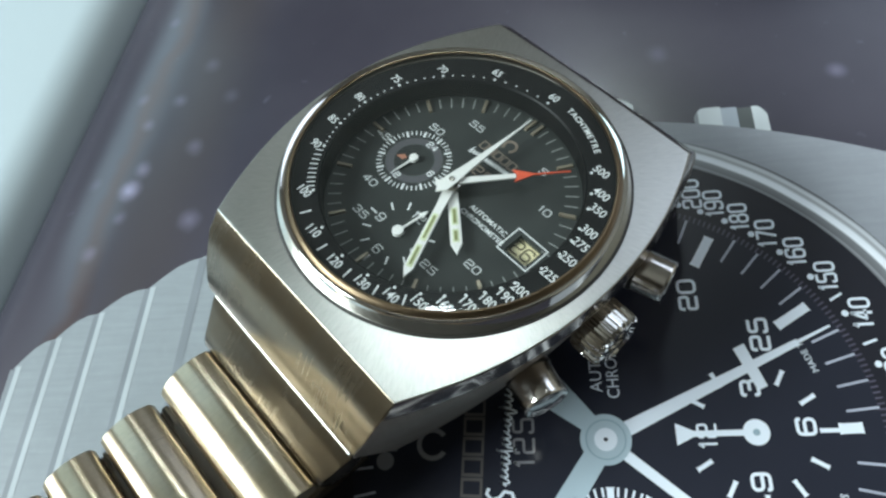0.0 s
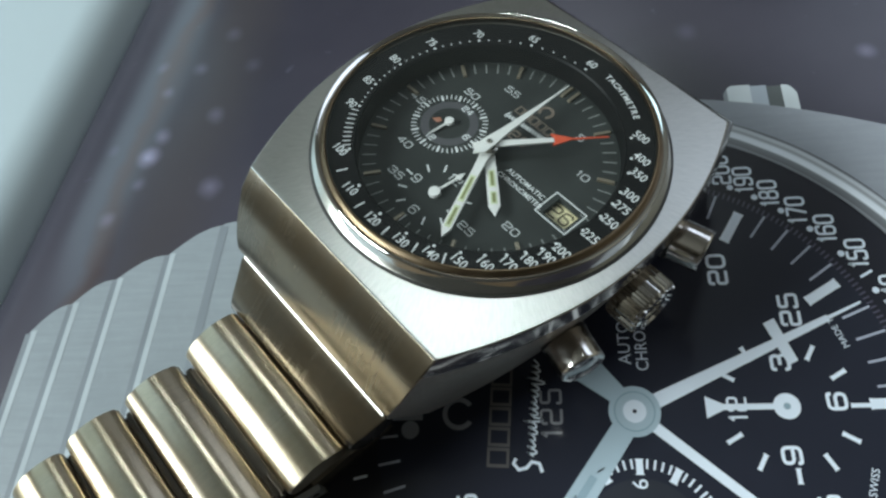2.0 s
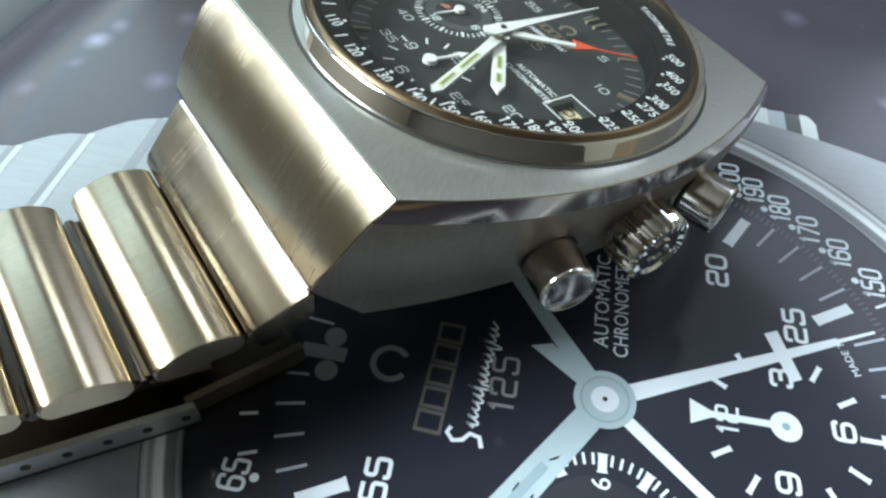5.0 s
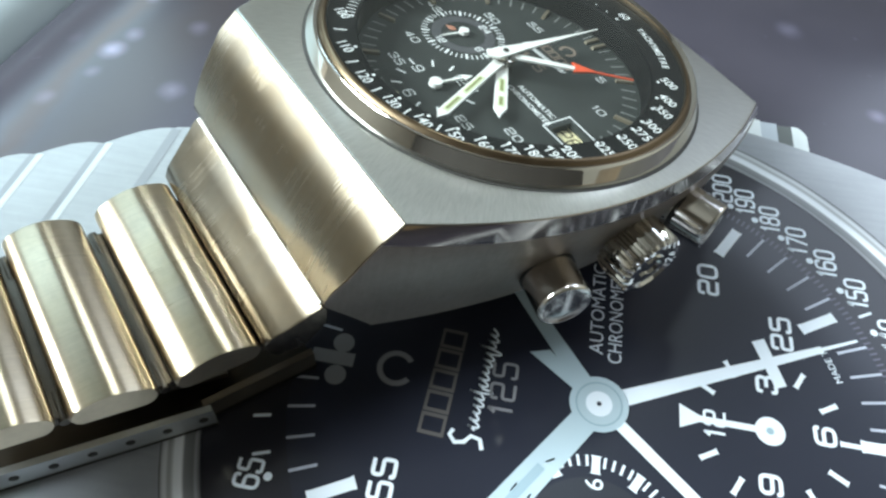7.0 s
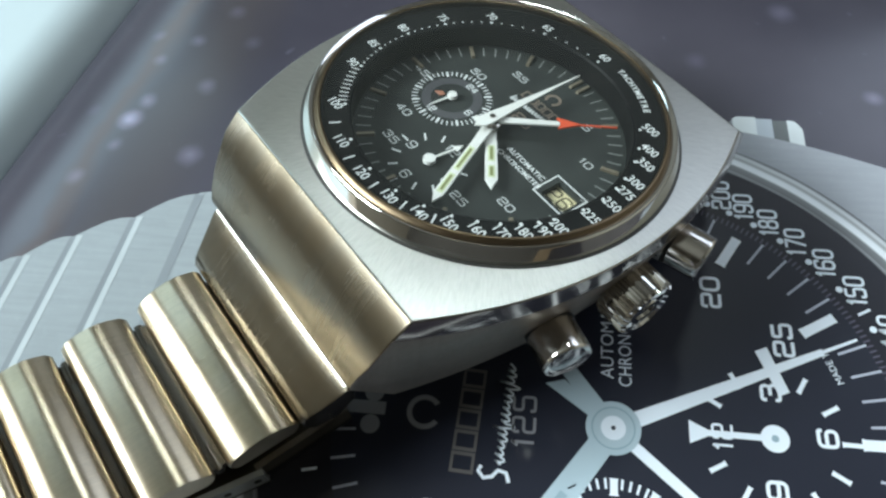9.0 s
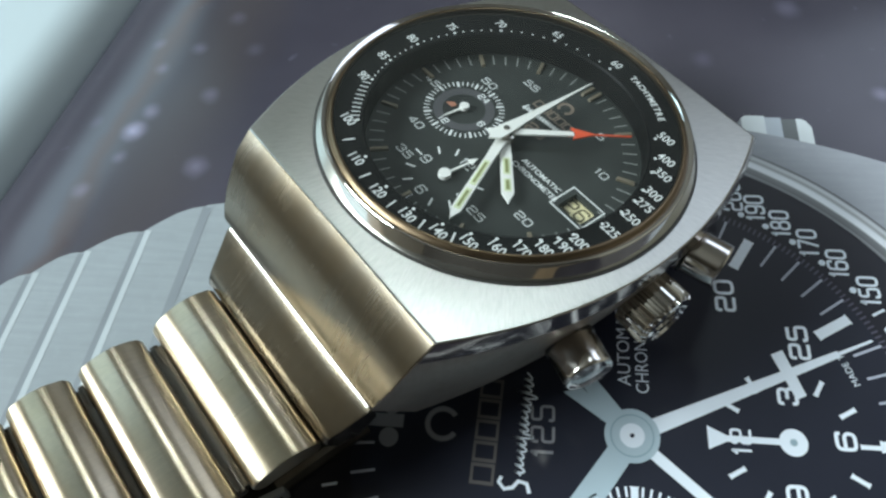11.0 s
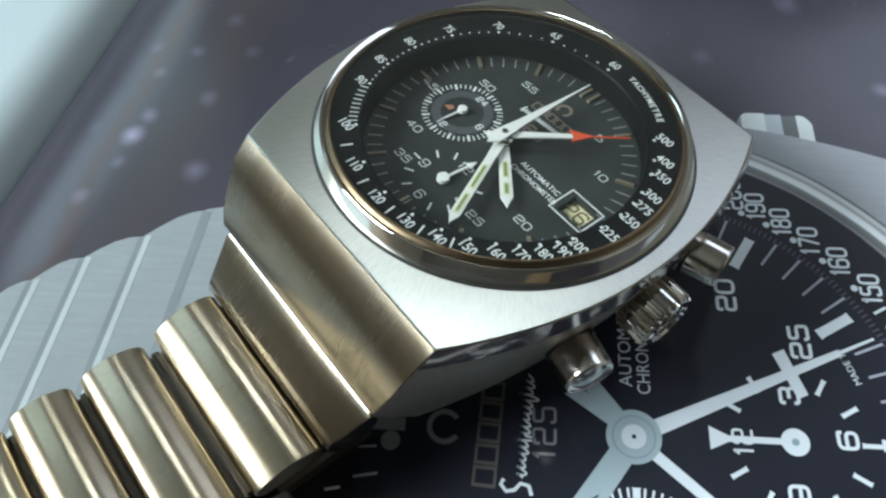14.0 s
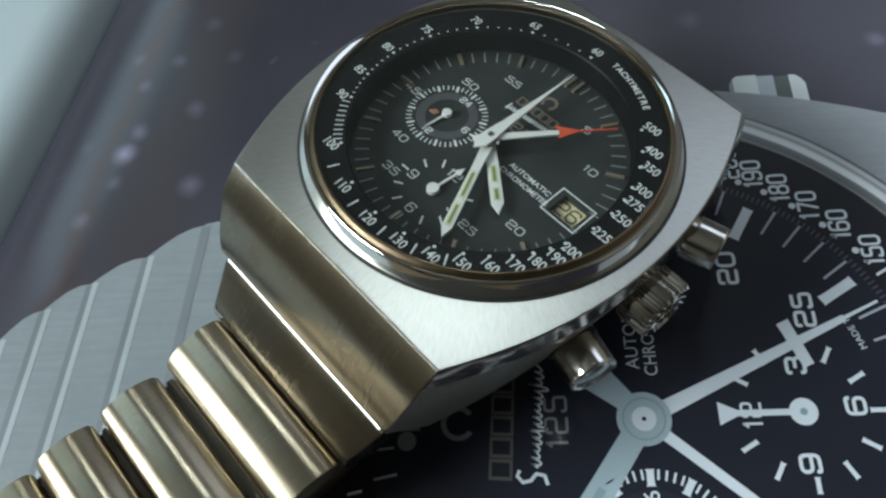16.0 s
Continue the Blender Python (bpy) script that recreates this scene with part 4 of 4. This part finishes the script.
seg = TEETH * 4
prof = [(0, 23.0, 0), (2.2, 23.05, 0), (2.5, 23.3, 0), (2.95, 23.22, 0), (3.3, 22.9, 1), (3.38, 22.7, 1), (3.42, 20.2, 1), (3.4, 19.9, 1), (3.25, 19.4, 1), (2.4, 19.2, 0)]
rings = []
for r, h0, toothed in prof:
    if r == 0:
        rings.append([bm.verts.new(m @ Vector((0, 0, h0)))])
        continue
    rings.append([bm.verts.new(m @ Vector(((r - (0.42 if toothed and i % 4 in (2, 3) else 0)) * math.cos(2 * math.pi * i / seg), (r - (0.42 if toothed and i % 4 in (2, 3) else 0)) * math.sin(2 * math.pi * i / seg), h0))) for i in range(seg)])
for a, b in zip(rings, rings[1:]):
    for i in range(seg):
        j = (i + 1) % seg
        bm.faces.new((a[0], b[i], b[j]) if len(a) == 1 else (a[i], a[j], b[j], b[i]))
crown = part("crown", bm, polished, watch, "fluted steel winding crown", 30)
part("stem", lathe(bmesh.new(), [(2.0, 19.4), (2.0, 15.5)], 32, m), worn_steel, crown)
b = bmesh.new()
for k in range(12):
    a0, a1 = math.radians(-50 + 280 * k / 12), math.radians(-50 + 280 * (k + 1) / 12)
    prism(b, [(r * math.cos(a), r * math.sin(a)) for r, a in ((0.9, a0), (1.35, a0), (1.35, a1), (0.9, a1))], 23.0, 23.2, m)
part("crown_emblem", b, polished, crown, "", 0)


# bracelet links: a rounded bar across the strap
def link_profile(length):
    """Outline along the strap (u) and up (v): arched top, round ends, flat underside."""
    a, rc, vc, tilt = length / 2, 1.15, -0.25, math.radians(28)
    ue, ve = a - rc + rc * math.sin(tilt), vc + rc * math.cos(tilt)
    rise = math.tan(tilt) * ue / 2
    pts = [(ue * t, ve + rise * (1 - t * t)) for t in [1 - i / 8 for i in range(17)]]
    for sx, lo, hi in ((-1, 62, -90), (1, -90, 62)):
        for i in range(1, 9):
            ang = math.radians(lo + (hi - lo) * i / 9)
            pts.append((sx * (a - rc + rc * math.cos(ang)), vc + rc * math.sin(ang)))
    return pts


def link(name, y0, z0, y1, z1, half0, half1, thick, material, label="", sink=0.95):
    """A link whose top runs from (y0, z0) to (y1, z1)."""
    length = math.hypot(y1 - y0, z1 - z0)
    uy, uz = (y1 - y0) / length, (z1 - z0) / length
    vy, vz = (uz, -uy) if -uy > 0 else (-uz, uy)
    scale = thick / 3.0
    cy, cz = (y0 + y1) / 2 - vy * sink * scale, (z0 + z1) / 2 - vz * sink * scale
    bm = bmesh.new()
    sides = []
    pts = [(u, v * scale) for u, v in link_profile(length)]
    for s, inset in ((-1, 0.25), (-1, 0.0), (1, 0.0), (1, 0.25)):
        row = []
        for u, v in pts:
            half = half0 + (half1 - half0) * (u / length + 0.5)
            k = 0.95 if inset else 1.0
            x = s * (half - (0.0 if inset else 0.22))
            row.append(bm.verts.new((x, cy + (uy * u + vy * v) * 1.0 if not inset else cy + uy * u * k + vy * v * k, cz + uz * u + vz * v if not inset else cz + uz * u * k + vz * v * k)))
        sides.append(row)
    m = len(pts)
    for a, b in zip(sides, sides[1:]):
        for i in range(m):
            bm.faces.new((a[i], a[(i + 1) % m], b[(i + 1) % m], b[i]))
    bm.faces.new(sides[0])
    bm.faces.new(sides[-1][::-1])
    return part(name, bm, material, watch, label, 28)


LINKS = ((-30.1, -16.2, -37.4, -17.2, 10.7, 10.4), (-38.4, -17.6, -45.1, -16.8, 10.2, 9.9), (-46.0, -16.9, -52.1, -16.3, 9.7, 9.4), (-53.0, -16.6, -59.0, -17.4, 9.2, 8.9), (-59.8, -18.0, -64.3, -22.4, 8.7, 8.5))


def end_piece(points, y_mirror=0.0, sign=1.0):
    """The first link by the case: a plate with a sharp top ridge and a swelling lower edge; points of (y, z, half width)."""
    bm = bmesh.new()
    rows = []
    for side, cut in ((-1, 0.22), (-1, 0.0), (1, 0.0), (1, 0.22)):
        cy = sum(p[0] for p in points) / len(points)
        cz = sum(p[1] for p in points) / len(points)
        k = 1.0 if cut == 0 else 0.93
        rows.append([bm.verts.new((side * (h + (0.18 if cut else 0.0)), y_mirror + sign * (cy + (y - cy) * k), cz + (zz - cz) * k)) for y, zz, h in points])
    m = len(points)
    for a, b in zip(rows, rows[1:]):
        for i in range(m):
            bm.faces.new((a[i], a[(i + 1) % m], b[(i + 1) % m], b[i]))
    bm.faces.new(rows[0])
    bm.faces.new(rows[-1][::-1])
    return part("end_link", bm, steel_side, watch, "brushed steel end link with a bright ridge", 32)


END = [(-25.2, -11.75, 12.7), (-25.45, -11.5, 12.7), (-25.8, -11.48, 12.7), (-26.15, -11.75, 12.65), (-27.3, -13.0, 12.2), (-28.5, -14.3, 11.8), (-29.2, -14.95, 11.5),
       (-29.75, -15.6, 11.3), (-30.0, -16.4, 11.2), (-29.8, -17.4, 11.2), (-28.8, -18.3, 11.4), (-26.5, -17.2, 12.0), (-24.8, -14.5, 12.4)]
end_piece(END)
# added rod that draws the bright edge highlight along the end link
part("ridge", lathe(bmesh.new(), [(0, -12.6), (0.3, -12.5), (0.3, -12.3), (0.3, 12.3), (0.3, 12.5), (0, 12.6)], 24, pose(0, -25.7, -11.54, 0, 90, 0)), ridge_steel, watch, "added pale rod for the highlight on the end link ridge")
for y0, z0, y1, z1, h0, h1 in LINKS:
    link("bracelet_link", y0, z0, y1, z1, h0, h1, 3.0, steel_link, "brushed steel bracelet link")
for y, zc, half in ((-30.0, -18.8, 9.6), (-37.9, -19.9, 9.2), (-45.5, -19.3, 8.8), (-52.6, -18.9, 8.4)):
    link("connector", y + 1.6, zc + 0.5, y - 1.6, zc + 0.5, half, half, 1.2, shaded_steel)
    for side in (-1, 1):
        p = part("pin", lathe(bmesh.new(), [(0, half + 0.4), (0.45, half + 0.35), (0.5, half - 0.2), (0.5, half - 2.5)], 16, pose(0, y, zc + 0.1, 0, 90 * side, 0)), shaded_steel, watch)

# the strap returns under the case along the cover and meets the clasp
def under(y, height):
    """The local height at which the strap lies that far above the cover."""
    return (height - 23.634 + 0.1731455 * y) / 0.9845995


end_piece([(y * 0.6 - 10.6, zz, h) for y, zz, h in END], 0.9, -1.0)
for y0, y1 in ((24.8, 18.2), (17.4, 11.0), (10.2, 4.0), (3.2, -3.0), (-3.8, -9.8)):
    link("bracelet_link", y0, under(y0, 2.6), y1, under(y1, 2.6), 7.4, 7.2, 2.4, steel_link, "brushed steel bracelet link")

CD = math.atan2(-0.36, -0.933)
clasp_m = TO_LOCAL @ pose(-0.041, -0.0048, 0, 0, 0, math.degrees(CD))


def clasp_part(name, bm, material, label="", parent=None):
    for v in bm.verts:
        p = clasp_m @ (v.co * 0.001)
        v.co = p * 1000
    return part(name, bm, material, parent or watch, label, 30)


clasp = clasp_part("clasp", box(bmesh.new(), (-4.0, -17.0, 0.15), (26, 0, 0.75)), shaded_steel, "folding steel clasp lying on the cover")
clasp_part("clasp_wall", box(bmesh.new(), (-4.0, -0.6, 0.75), (26, 0.05, 3.5)), satin_steel, "satin clasp side with pin holes", clasp)
clasp_part("clasp_wall", box(bmesh.new(), (-4.0, -17.05, 0.75), (26, -16.4, 3.5)), polished, "", clasp)
# pin holes are dark caps on the wall, their inner shade painted
for i in range(7):
    b = bmesh.new()
    lathe(b, [(0.0, 0.12), (0.42, 0.12), (0.46, -0.3)], 16, pose(-3.0 + i * 3.3, 0, 2.15, -90, 0, 0))
    clasp_part("pin_hole", b, gap_shade, "", clasp)
b = bmesh.new()
v = [b.verts.new(p) for p in ((-6, -3.5, 2.4), (-6, -15, 2.4), (24, -15, 7.5), (24, -2, 7.5))]
w = [b.verts.new(p.co + Vector((0, 0, 0.7))) for p in v]
b.faces.new(w)
b.faces.new(v[::-1])
for i in range(4):
    b.faces.new((v[i], v[(i + 1) % 4], w[(i + 1) % 4], w[i]))
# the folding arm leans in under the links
for y0, y1, z0, z1, mat in ((-12.0, 0.0, 0.3, 0.9, shaded_steel), (-0.7, 0.0, 0.9, 3.3, arm_steel)):
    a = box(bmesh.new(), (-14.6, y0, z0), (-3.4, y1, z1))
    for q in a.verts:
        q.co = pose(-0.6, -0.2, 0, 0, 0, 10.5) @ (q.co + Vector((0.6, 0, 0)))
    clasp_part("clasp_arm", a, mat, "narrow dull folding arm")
clasp_part("folding_blade", b, arm_steel, "thin folding blade")
